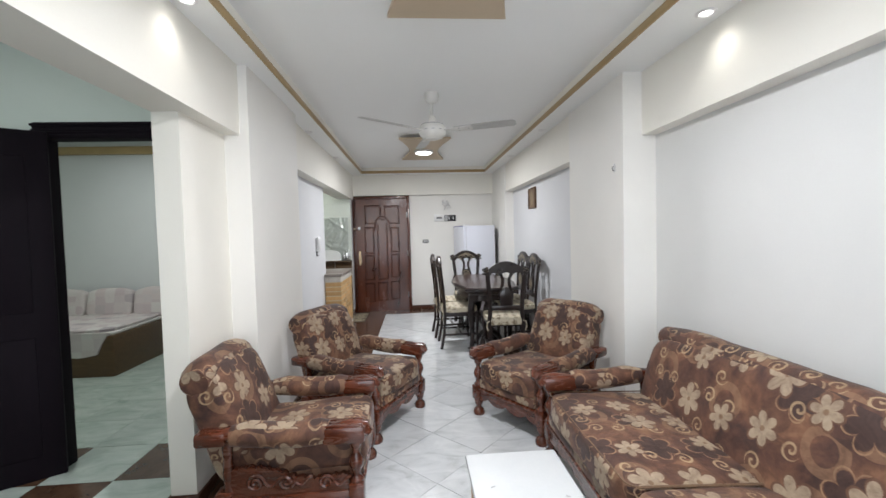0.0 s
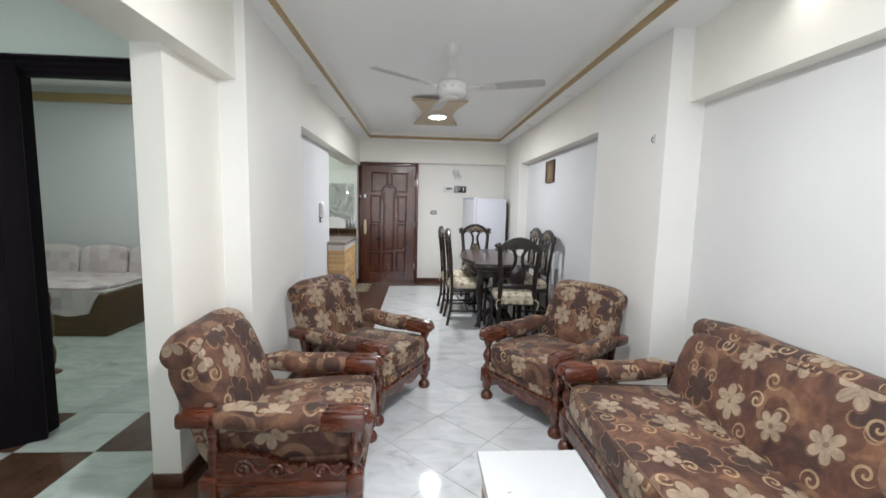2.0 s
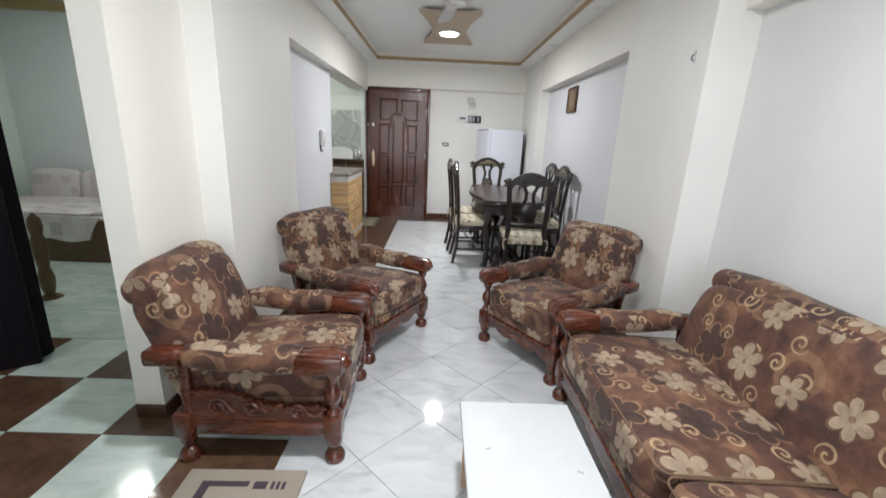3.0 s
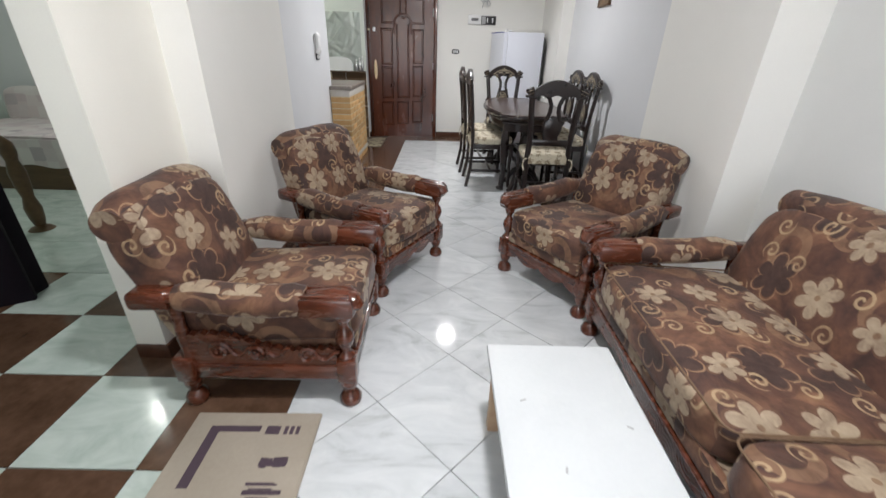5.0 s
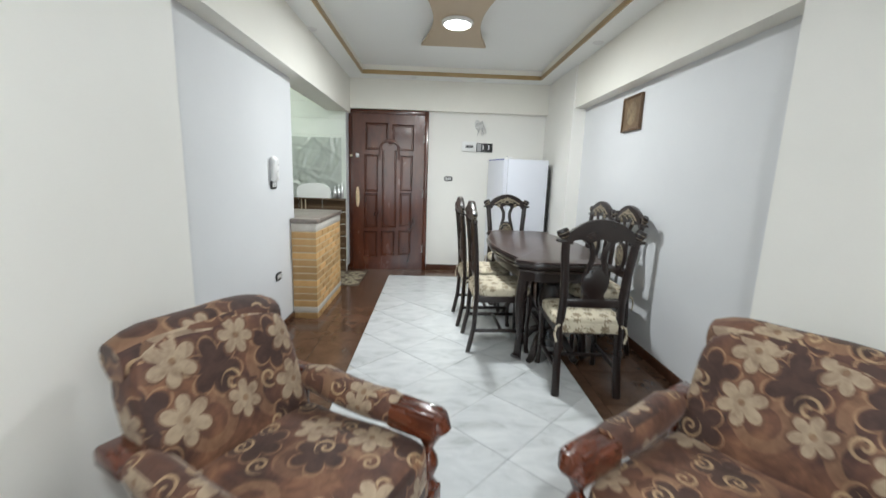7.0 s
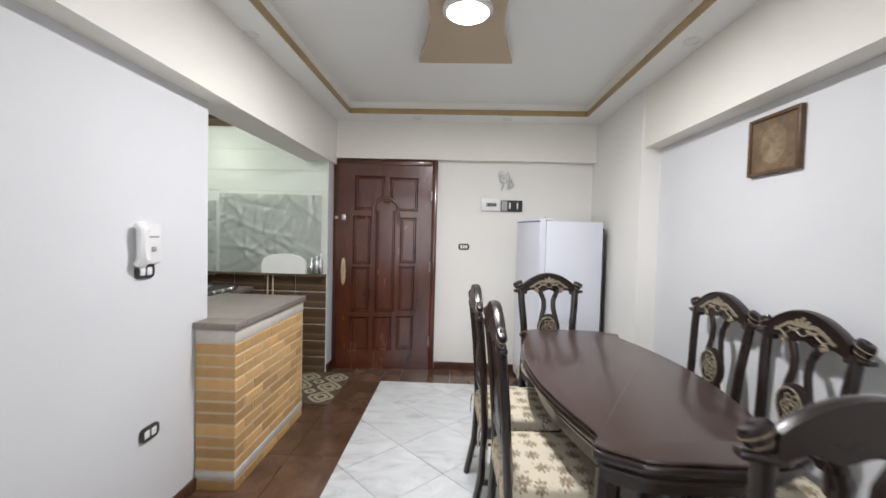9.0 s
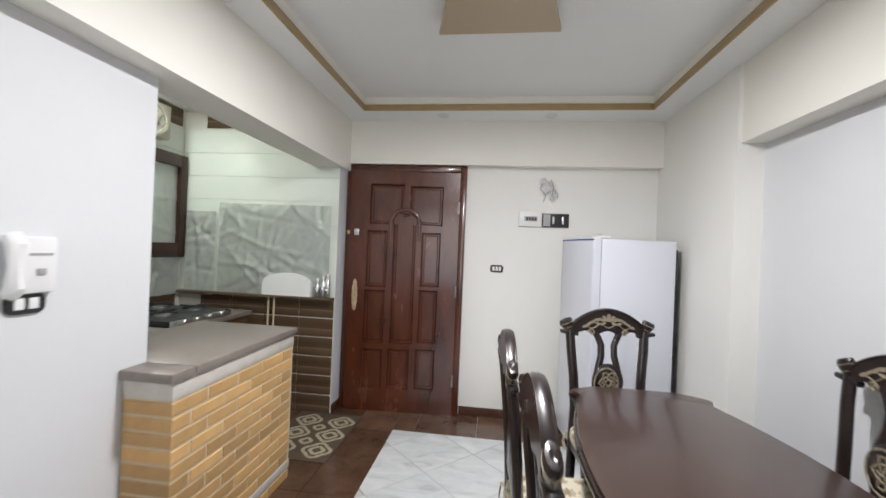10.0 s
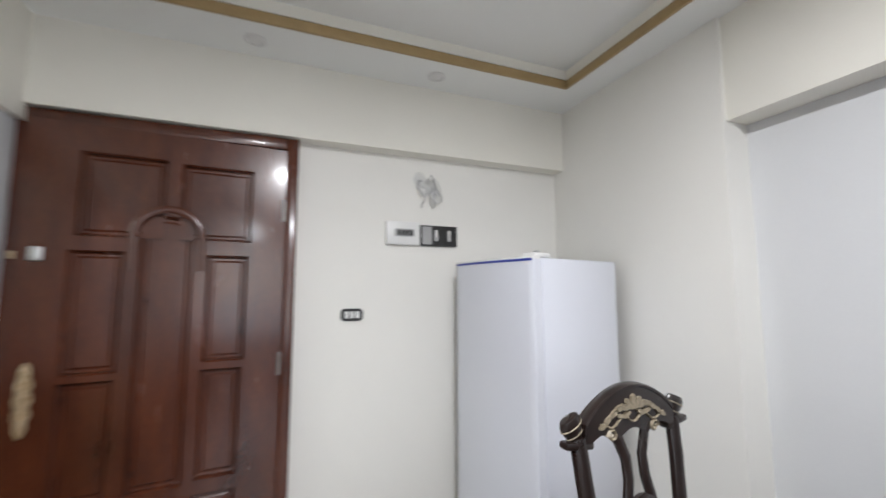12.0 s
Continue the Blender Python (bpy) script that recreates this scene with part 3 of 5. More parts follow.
# low white table
tab = thing("coffee_table", "low white coffee table with bare wooden sides", "table", m=pose(1.53, -5.99, 0))
part("tabletop", boxes((-0.212, 0.212, -0.37, 0.37, 0.335, 0.36), bev=0.005), TABLEW, tab, "scuffed white tabletop")
for x in (-0.17, 0.17):
    for y in (-0.32, 0.32):
        part("leg", boxes((x - 0.022, x + 0.022, y - 0.022, y + 0.022, 0, 0.27), bev=0.004), RAWWOOD, tab)
for y0, y1 in ((-0.345, -0.325), (0.325, 0.345)):
    part("end_rail", boxes((-0.19, 0.19, y0, y1, 0.245, 0.335), bev=0.003), RAWWOOD, tab, "bare wooden end rail")
for x0, x1 in ((-0.195, -0.175), (0.175, 0.195)):
    part("side_rail", boxes((x0, x1, -0.325, 0.325, 0.245, 0.335), bev=0.003), WHITEPL, tab)
for x, y, a in ((-0.13, 0.12, 20), (0.15, 0.03, -30), (-0.06, -0.10, 75), (0.10, -0.26, 10), (-0.15, -0.22, 50), (0.02, -0.31, 15)):
    part("chip", boxes((-0.009, 0.009, -0.003, 0.003, 0.3595, 0.3608)), GREY, tab, m=pose(x, y, 0, 0, 0, a))

# flattened printed carton on the floor
CARD = surface("brown_cardboard", (0.34, 0.29, 0.23), (0.42, 0.365, 0.30), 5, 0.75, 90, 0.2)
PRINT = surface("dark_carton_print", (0.055, 0.035, 0.05), (0.08, 0.05, 0.07), 20, 0.7, 90, 0.05)
TAPE = surface("translucent_tape", (0.42, 0.40, 0.36), (0.50, 0.47, 0.43), 9, 0.2, 90, 0.02)
car = thing("carton", "flattened brown cardboard carton with dark print", "carton", m=pose(0.49, -6.06, 0.011, 0, 0, 1))
part("panel", boxes((-0.23, 0.23, -0.42, 0.42, 0.0, 0.012), bev=0.003), CARD, car)
part("panel", boxes((-0.225, 0.225, -0.415, 0.40, 0.0125, 0.0175), bev=0.002), CARD, car)
for x0, x1, y0, y1 in ((-0.15, 0.03, 0.33, 0.355), (-0.15, -0.115, 0.12, 0.33), (0.05, 0.10, 0.32, 0.355), (0.115, 0.128, 0.32, 0.355), (0.136, 0.149, 0.32, 0.355), (0.157, 0.17, 0.32, 0.355), (0.10, 0.13, -0.20, 0.02), (-0.04, 0.10, -0.23, -0.20), (0.06, 0.18, 0.10, 0.115), (0.06, 0.15, 0.13, 0.14)):
    part("print_mark", boxes((x0, x1, y0, y1, 0.0175, 0.0182)), PRINT, car)
bm = bmesh.new()
for i in range(14):
    a = i * 2.4
    box(bm, 0.12 + 0.035 * math.cos(a) - 0.012, 0.12 + 0.035 * math.cos(a) + 0.012, 0.21 + 0.045 * math.sin(a * 1.3) - 0.008, 0.21 + 0.045 * math.sin(a * 1.3) + 0.008, 0.0175, 0.0182 + i * 0.00003)
part("print_mark", bm, PRINT, car)
for x0, x1, rows_, y in ((-0.14, -0.075, 3, 0.075), (-0.14, -0.05, 2, -0.02), (0.075, 0.16, 4, 0.135), (0.075, 0.165, 3, 0.065)):
    for r in range(rows_):
        part("text_line", boxes((x0, x1 - 0.012 * (r % 2), y - 0.014 * r - 0.005, y - 0.014 * r, 0.0175, 0.0181)), PRINT, car)
part("tape", boxes((-0.20, 0.20, -0.05, -0.008, 0.0175, 0.0180)), TAPE, car, "strip of clear packing tape")

# ---- entrance door ----
door = tagged(new("door_1"), "mahogany entrance door with arched raised panels, slightly ajar", "door", kind="structure")
for x0, x1, z0, z1 in ((0.0, 0.052, 0, 2.1), (0.982, 1.034, 0, 2.1), (0.052, 0.982, 2.045, 2.1)):
    part("frame", boxes((x0, x1, -0.070, -0.002, z0, z1), bev=0.006), MAHOG, door)
DX, DZ = 0.055, 0.012
PANELS = ((0.165, 0.455, 1.58, 1.92, 0), (0.505, 0.785, 1.58, 1.91, 0), (0.375, 0.565, 0.575, 1.68, 1), (0.150, 0.325, 1.045, 1.525, 0), (0.615, 0.775, 1.065, 1.52, 0),
          (0.145, 0.318, 0.570, 1.020, 0), (0.610, 0.765, 0.590, 1.035, 0), (0.135, 0.318, 0.170, 0.520, 0), (0.365, 0.545, 0.190, 0.525, 0), (0.597, 0.762, 0.200, 0.535, 0))


def panel_outline(u0, u1, v0, v1, arch, inset):
    x0, x1, z0, z1 = DX + u0, DX + u1, DZ + v0, DZ + v1
    pts = [(x0 + inset, z0 + inset), (x1 - inset, z0 + inset)]
    if arch:
        r = (x1 - x0) / 2
        return pts + [((x0 + x1) / 2 + (r - inset) * math.cos(math.pi * i / 14), z1 - r + (r - inset) * math.sin(math.pi * i / 14)) for i in range(15)]
    return pts + [(x1 - inset, z1 - inset), (x0 + inset, z1 - inset)]


def loop_edges(bm, pts, y):
    vs = [bm.verts.new((x, y, z)) for x, z in pts]
    return [bm.edges.new((vs[i], vs[(i + 1) % len(vs)])) for i in range(len(vs))]


leaf = part("leaf", boxes((0.055, 0.979, -0.030, -0.004, 0.012, 2.042)), MAHOG, door)
bm = bmesh.new()
edges = loop_edges(bm, [(0.055, 0.012), (0.979, 0.012), (0.979, 2.042), (0.055, 2.042)], -0.058)
for row in PANELS:
    edges += loop_edges(bm, panel_outline(*row, 0.0), -0.058)
bmesh.ops.triangle_fill(bm, use_beauty=True, use_dissolve=False, edges=edges)
rim = bmesh.ops.extrude_face_region(bm, geom=bm.faces[:])
for v in rim["geom"]:
    if isinstance(v, bmesh.types.BMVert):
        v.co.y = -0.029
part("stiles_and_rails", bm, MAHOG, leaf, smooth=0)
for row in PANELS:
    bm = bmesh.new()
    rings = [[bm.verts.new((x, y, z)) for x, z in panel_outline(*row, inset)] for inset, y in ((0.001, -0.057), (0.005, -0.052), (0.010, -0.036), (0.014, -0.033), (0.022, -0.033), (0.030, -0.038))]
    for p, q in zip(rings, rings[1:]):
        for i in range(len(p)):
            bm.faces.new((p[i], p[(i + 1) % len(p)], q[(i + 1) % len(p)], q[i]))
    bm.faces.new(rings[-1])
    part("panel", bm, MAHOG, leaf, smooth=0)
# raised bead round the arched panel
u0, u1, v0, v1, _ = PANELS[2]
bead = [(x, -0.060, z) for x, z in panel_outline(u0 - 0.028, u1 + 0.028, 1.30, v1 + 0.028, 1, 0.0)[2:]]
part("arch_bead", sweep(bmesh.new(), [(bead[0][0], -0.06, DZ + 1.45)] + bead + [(bead[-1][0], -0.06, DZ + 1.45)], 0.034, 0.018, 8, up=(0, 1, 0)), MAHOG, leaf)
bm = prism(bmesh.new(), [(0.026 * math.cos(a) * (0.72 + 0.28 * abs(math.cos(2.5 * math.sin(a) * math.pi))), 0.135 * math.sin(a)) for a in [2 * math.pi * (i + 0.5) / 48 for i in range(48)]], 0, 0.008)
leaf.matrix_basis = Matrix.Translation((0.979, 0, 0)) @ pose(0, 0, 0, 0, 0, 4.0) @ Matrix.Translation((-0.979, 0, 0))
plate = part("handle_plate", bm, BRASS, leaf, "ornate brass handle plate", m=Matrix.Translation((0.118, -0.059, 0.985)) @ pose(0, 0, 0, 90, 0, 0))
part("handle", sweep(bmesh.new(), [(0, 0, 0.0), (0.0, 0.06, 0.012), (0.002, 0.05, 0.036), (0.004, 0.0, 0.042), (0.002, -0.05, 0.036), (0, -0.06, 0.012)], 0.016, 0.014, 8, up=(1, 0, 0)), BRASS, plate)
part("lock", boxes((0.095, 0.135, -0.072, -0.058, 1.49, 1.545), bev=0.005), STEEL, leaf, "small pale rim lock")
for z in (0.3, 1.05, 1.75):
    part("hinge", lathe(bmesh.new(), [(0.008, -0.05), (0.008, 0.05)], 8), STEEL, door, m=pose(0.978, -0.062, z))
part("latch", boxes((0.018, 0.05, -0.078, -0.069, 1.50, 1.53), bev=0.003), BRASS, door)

# baseboards
bb = []
for x0, x1, y0, y1 in ((1.036, 2.565, -0.012, 0.0), (0.0, 0.012, -0.233, -0.06), (2.553, 2.565, -1.06, -0.012), (XR - 0.012, XR, -3.77, -1.06), (2.553, 2.565, -4.74, -3.77), (XL, XL + 0.012, -3.80, -2.03),
                        (0.10, 0.112, -4.84, -3.80), (-0.05, 0.112, -4.852, -4.84), (-0.05, -0.038, -5.33, -4.852), (-0.18, -0.038, -5.342, -5.33), (XRN - 0.012, XRN, YB, -4.74)):
    bb.append((x0, x1, y0, y1, 0, 0.08))
setting("baseboard", boxes(*bb, bev=0.002), BASE, "dark brown tiled baseboard", "baseboard", smooth=40)

# ---- ceiling fixtures ----
def concave_panel(name, x0, x1, y0, y1, waist, z):
    k, pts = 14, []
    for i in range(k + 1):
        t = i / k
        pts.append((x1 - waist * math.sin(math.pi * t), y0 + (y1 - y0) * t))
    for i in range(k + 1):
        t = 1 - i / k
        pts.append((x0 + waist * math.sin(math.pi * t), y0 + (y1 - y0) * t))
    root = thing(name, "beige concave-sided ceiling panel with a round lamp", "ceiling lamp", "ceiling lamps")
    part("panel", prism(bmesh.new(), pts, z - 0.024, z), BEIGE, root)
    part("plinth", boxes((x0 + 0.16, x1 - 0.16, y0 + 0.15, y1 - 0.15, z, ZC), bev=0.004), CEIL, root, "white block that holds the panel")
    return root


GLOW = bpy.data.materials.new("lit_opal_diffuser")
GLOW.use_nodes = True
gb = GLOW.node_tree.nodes["Principled BSDF"]
gb.inputs["Base Color"].default_value = (0.9, 0.9, 0.88, 1)
gb.inputs["Emission Color"].default_value = (1.0, 0.98, 0.94, 1)
gb.inputs["Emission Strength"].default_value = 7.0
for lx, ly in LAMP_SPOTS:
    pn = concave_panel("ceiling_lamp", lx - 0.305, lx + 0.305, ly - 0.665, ly + 0.655, 0.115, 2.524)
    part("lamp_rim", lathe(bmesh.new(), [(0.115, 0), (0.125, -0.006), (0.125, -0.022), (0.112, -0.030)], 32, pose(lx, ly, 2.50)), WHITEPL, pn)
    part("diffuser", lathe(bmesh.new(), [(0.108, -0.028), (0.10, -0.036), (0.06, -0.044), (0.0, -0.046)], 32, pose(lx, ly, 2.50)), GLOW, pn, "round lit opal diffuser")

for i, (lx, ly) in enumerate(((2.60, -5.49), (0.13, -5.55), (2.60, -6.9), (0.13, -6.9), (0.05, -1.80), (2.50, -1.77), (0.837, -0.226), (1.681, -0.226), (0.05, -3.2), (2.50, -3.2))):
    lit = i < 4
    d = thing("downlight", "small lit recessed downlight in the soffit" if lit else "small unlit recessed downlight in the soffit", "downlight", "downlights", m=pose(lx, ly, ZS))
    part("ring", lathe(bmesh.new(), [(0.030, 0.0), (0.047, -0.001), (0.047, -0.006), (0.034, -0.010), (0.030, -0.004)], 20), WHITEPL, d)
    part("bulb", lathe(bmesh.new(), [(0.029, 0.0), (0.028, -0.004), (0.0, -0.006)], 16), GLOW if lit else WHITEPL, d)

# ceiling fan
fan = thing("ceiling_fan", "off-white ceiling fan with three pale metal blades", "fan", m=pose(1.285, -4.07, 0))
part("canopy", lathe(bmesh.new(), [(0.0, 2.560), (0.056, 2.559), (0.060, 2.535), (0.052, 2.500), (0.034, 2.478), (0.014, 2.472)], 24), FANW, fan)
part("rod", lathe(bmesh.new(), [(0.011, 2.33), (0.011, 2.48)], 12), FANW, fan)
part("lower_canopy", lathe(bmesh.new(), [(0.014, 2.375), (0.028, 2.366), (0.038, 2.325), (0.050, 2.298)], 20), FANW, fan)
motor = part("motor", lathe(bmesh.new(), [(0.050, 2.300), (0.088, 2.296), (0.106, 2.284), (0.113, 2.262), (0.113, 2.228), (0.104, 2.206), (0.086, 2.192), (0.055, 2.187), (0.050, 2.178), (0.030, 2.173), (0.0, 2.172)], 32), FANW, fan)
part("motor_band", lathe(bmesh.new(), [(0.084, 2.303), (0.093, 2.299), (0.093, 2.290), (0.084, 2.288)], 32), GREY, motor)
for a in range(0, 360, 30):
    part("vent_slot", boxes((0.100, 0.1145, -0.012, 0.012, 2.240, 2.246)), GREY, motor, m=pose(0, 0, 0, 0, 0, a))
for a in (217.7, 338.5, 98):
    bl = [(0.19, -0.040), (0.30, -0.052), (0.54, -0.058), (0.668, -0.052), (0.686, -0.028), (0.688, 0.028), (0.670, 0.048), (0.54, 0.052), (0.30, 0.048), (0.19, 0.038)]
    b = part("blade", prism(bmesh.new(), bl, -0.0015, 0.0015), BLADE, fan, m=pose(0, 0, 2.246, 0, 0, a) @ pose(0, 0, 0, -11, 0, 0))
    part("blade_iron", prism(bmesh.new(), [(0.085, -0.02), (0.16, -0.016), (0.20, -0.036), (0.33, -0.046), (0.345, 0.0), (0.33, 0.042), (0.20, 0.034), (0.16, 0.016), (0.085, 0.02)], -0.006, -0.002), FANW, b, "off-white blade holder")
    for x, y in ((0.23, -0.018), (0.23, 0.018), (0.31, 0.0)):
        part("screw", lathe(bmesh.new(), [(0.005, -0.006), (0.005, -0.008), (0.002, -0.009)], 8), GREY, b, m=pose(x, y, 0))

# ---- dining set ----
def flowered_linen():
    m, nt, n, lk, b = nodes_of("cream_floral_seat_cloth")
    vec = coords(nt, (1, 1, 1), 0, uv=True)
    vo = n.new("ShaderNodeTexVoronoi")
    vo.voronoi_dimensions = "2D"
    vo.inputs["Scale"].default_value = 12
    vo.inputs["Randomness"].default_value = 0.35
    lk.new(vec, vo.inputs["Vector"])
    sub = n.new("ShaderNodeVectorMath")
    sub.operation = "SUBTRACT"
    lk.new(vec, sub.inputs[0])
    lk.new(vo.outputs["Position"], sub.inputs[1])
    sp = n.new("ShaderNodeSeparateXYZ")
    lk.new(sub.outputs[0], sp.inputs[0])
    ang = math_node(nt, "ARCTAN2", sp.outputs[1], sp.outputs[0])
    lobes = math_node(nt, "ABSOLUTE", math_node(nt, "COSINE", math_node(nt, "MULTIPLY", ang, 4.0)))
    ring = math_node(nt, "LESS_THAN", vo.outputs["Distance"], math_node(nt, "ADD", math_node(nt, "MULTIPLY", lobes, 0.20), 0.17))
    dot = math_node(nt, "LESS_THAN", vo.outputs["Distance"], 0.03)
    leafy = math_node(nt, "GREATER_THAN", noise_tex(nt, vec, 30, 2), 0.66)
    cloth = mix(nt, noise_tex(nt, vec, 200, 2), (0.52, 0.46, 0.34), (0.66, 0.60, 0.47))
    marks = math_node(nt, "MAXIMUM", math_node(nt, "MAXIMUM", ring, dot), leafy)
    marks = math_node(nt, "MULTIPLY", marks, math_node(nt, "GREATER_THAN", noise_tex(nt, vec, 55, 2), 0.40))
    lk.new(mix(nt, math_node(nt, "MULTIPLY", marks, 0.8), cloth, (0.17, 0.115, 0.06)), b.inputs["Base Color"])
    b.inputs["Roughness"].default_value = 0.85
    bump(nt, b, noise_tex(nt, vec, 300, 2), 0.3)
    return m


LINEN = flowered_linen()


def dining_chair(m, label):
    """A dark carved chair that faces +y, its back at y = -0.2."""
    root = thing("dining_chair", label, "chair", "chairs round the dining table", m=m)
    for sx in (-1, 1):
        stile = [(sx * 0.185, -0.245, 0), (sx * 0.180, -0.205, 0.2), (sx * 0.178, -0.192, 0.45), (sx * 0.170, -0.200, 0.60), (sx * 0.178, -0.212, 0.76), (sx * 0.192, -0.226, 0.90), (sx * 0.198, -0.238, 1.00)]
        part("rear_leg", sweep(bmesh.new(), stile, 0.050, 0.036, 8), EBONY, root, "rear leg running up into a curved back post")
        part("front_leg", sweep(bmesh.new(), [(sx * 0.195, 0.20, 0), (sx * 0.192, 0.192, 0.05), (sx * 0.186, 0.188, 0.25), (sx * 0.190, 0.196, 0.38), (sx * 0.190, 0.190, 0.45)], 0.042, 0.042, 8, taper=[1.0, 0.75, 0.8, 1.1, 1.1]), EBONY, root)
        part("side_stretcher", boxes((sx * 0.185 - 0.011, sx * 0.185 + 0.011, -0.20, 0.19, 0.165, 0.19), bev=0.004), EBONY, root)
        part("side_rail", boxes((sx * 0.183 - 0.014, sx * 0.183 + 0.014, -0.185, 0.18, 0.395, 0.45), bev=0.004), EBONY, root)
        ear = part("crest_ear", lathe(bmesh.new(), [(0.018, -0.030), (0.024, -0.018), (0.033, 0.004), (0.036, 0.022), (0.030, 0.034), (0.016, 0.036), (0.0, 0.030)], 14, Matrix.Diagonal((1, 0.5, 1, 1))), EBONY, root, "flared scroll ear of the crest rail", m=pose(sx * 0.212, -0.240, 1.022, 0, sx * 24, 0))
        for oz, r in ((-0.012, 0.0265), (0.012, 0.0355)):
            part("gilt_line", sweep(bmesh.new(), [(r * math.cos(2 * math.pi * i / 14), 0.5 * r * math.sin(2 * math.pi * i / 14), oz) for i in range(14)], 0.004, 0.004, 5, up=(0, 0, 1), closed=True), GILT, ear)
        part("ear_bracket", boxes((-0.050, 0.046, -0.017, 0.017, -0.010, 0.010), bev=0.007), EBONY, root, m=pose(sx * 0.203, -0.238, 0.984, 0, sx * -8, 0))
        lyre = [(sx * 0.030, -0.195, 0.625), (sx * 0.052, -0.200, 0.68), (sx * 0.062, -0.206, 0.745), (sx * 0.048, -0.212, 0.815), (sx * 0.034, -0.218, 0.87), (sx * 0.034, -0.224, 0.925), (sx * 0.055, -0.230, 0.975), (sx * 0.085, -0.236, 1.012), (sx * 0.098, -0.237, 0.99)]
        part("splat_bar", sweep(bmesh.new(), lyre, 0.036, 0.022, 8), EBONY, root, "curved bar of the lyre-shaped splat")
    part("front_rail", boxes((-0.17, 0.17, 0.175, 0.203, 0.395, 0.45), bev=0.004), EBONY, root)
    part("back_rail", boxes((-0.17, 0.17, -0.207, -0.178, 0.40, 0.45), bev=0.004), EBONY, root)
    part("cross_stretcher", boxes((-0.175, 0.175, -0.011, 0.011, 0.168, 0.188), bev=0.004), EBONY, root)
    part("shoe_rail", boxes((-0.165, 0.165, -0.212, -0.186, 0.575, 0.63), bev=0.006), EBONY, root)
    k, crest_lo, crest_hi = 20, [], []
    for i in range(k + 1):
        t = -1 + 2 * i / k
        crest_hi.append((0.185 * t, 1.035 + 0.082 * math.cos(t * math.pi / 2) ** 0.8))
        crest_lo.append((0.185 * t, 0.988 + 0.004 * math.cos(t * math.pi / 2) + 0.009 * math.cos(t * math.pi * 3)))
    turn = Matrix(((1, 0, 0, 0), (0, 0, 1, -0.238), (0, 1, 0, 0), (0, 0, 0, 1)))
    crest = part("crest_rail", prism(bmesh.new(), crest_hi + crest_lo[::-1], -0.016, 0.016, turn), EBONY, root, "arched crest rail with worn gilt carving")
    rim = [(x * 0.97, -0.236, z - 0.004) for x, z in crest_hi]
    part("crest_rim", sweep(bmesh.new(), rim, 0.016, 0.038, 8), EBONY, crest)

    def gilt_blade(name, x, z, length, width, turned, parent_):
        """One raised leaf of the gilt carving, on the front of the chair's back."""
        shape = [(length * 0.58 * math.cos(a), width * 0.66 * math.sin(a) * (1 + 0.25 * math.cos(a))) for a in [2 * math.pi * i / 8 for i in range(8)]]
        part(name, prism(bmesh.new(), shape, -0.004, 0.003), GILT, parent_, m=Matrix(((1, 0, 0, x), (0, 0, -1, -0.219), (0, 1, 0, z), (0, 0, 0, 1))) @ pose(0, 0, 0, 0, 0, turned))

    for k_, (x, z, ln, wd, ta) in enumerate(((0.0, 1.072, 0.036, 0.016, 90), (0.018, 1.066, 0.034, 0.014, 50), (0.036, 1.060, 0.032, 0.013, 20), (0.058, 1.060, 0.034, 0.012, -10), (0.080, 1.050, 0.032, 0.011, -32), (0.030, 1.040, 0.030, 0.010, -20), (0.056, 1.040, 0.026, 0.009, 12), (0.104, 1.036, 0.030, 0.010, -40), (0.124, 1.022, 0.026, 0.009, -20))):
        gilt_blade("gilt_leaf", x, z, ln, wd, ta, crest)
        if x:
            gilt_blade("gilt_leaf", -x, z, ln, wd, 180 - ta, crest)
    wave = [(-0.13 + 0.26 * i / 24, -0.219, 1.018 + 0.010 * math.sin(i * math.pi / 4 + 1.57) + 0.010 * math.cos((i - 12) / 12 * 1.57)) for i in range(25)]
    part("gilt_scroll", sweep(bmesh.new(), wave, 0.006, 0.008, 5), GILT, crest)
    for sx in (-1, 1):
        pts = [(sx * (0.088 + 0.018 * (1 - i / 20) * math.cos(8.6 * i / 18)), -0.222, 0.992 + 0.018 * (1 - i / 20) * math.sin(8.6 * i / 18)) for i in range(18)]
        part("gilt_scroll", sweep(bmesh.new(), pts, 0.009, 0.016, 5), GILT, crest)
    foot_ = [(-0.075, 0.600), (0.075, 0.600), (0.062, 0.640), (0.048, 0.690), (-0.048, 0.690), (-0.062, 0.640)]
    part("splat_foot", prism(bmesh.new(), foot_, -0.011, 0.009, Matrix(((1, 0, 0, 0), (0, 0, 1, -0.200), (0, 1, 0, 0), (0, 0, 0, 1)))), EBONY, root, "solid foot of the splat")
    oval = lathe(bmesh.new(), [(0.0, -0.014), (0.046, -0.014), (0.056, -0.006), (0.056, 0.006), (0.046, 0.014), (0.0, 0.014)], 24)
    med = part("medallion", oval, EBONY, root, "oval splat medallion with gilt carving", m=pose(0, -0.206, 0.735, 90, 0, 0) @ Matrix.Diagonal((1.45, 1.75, 1, 1)))
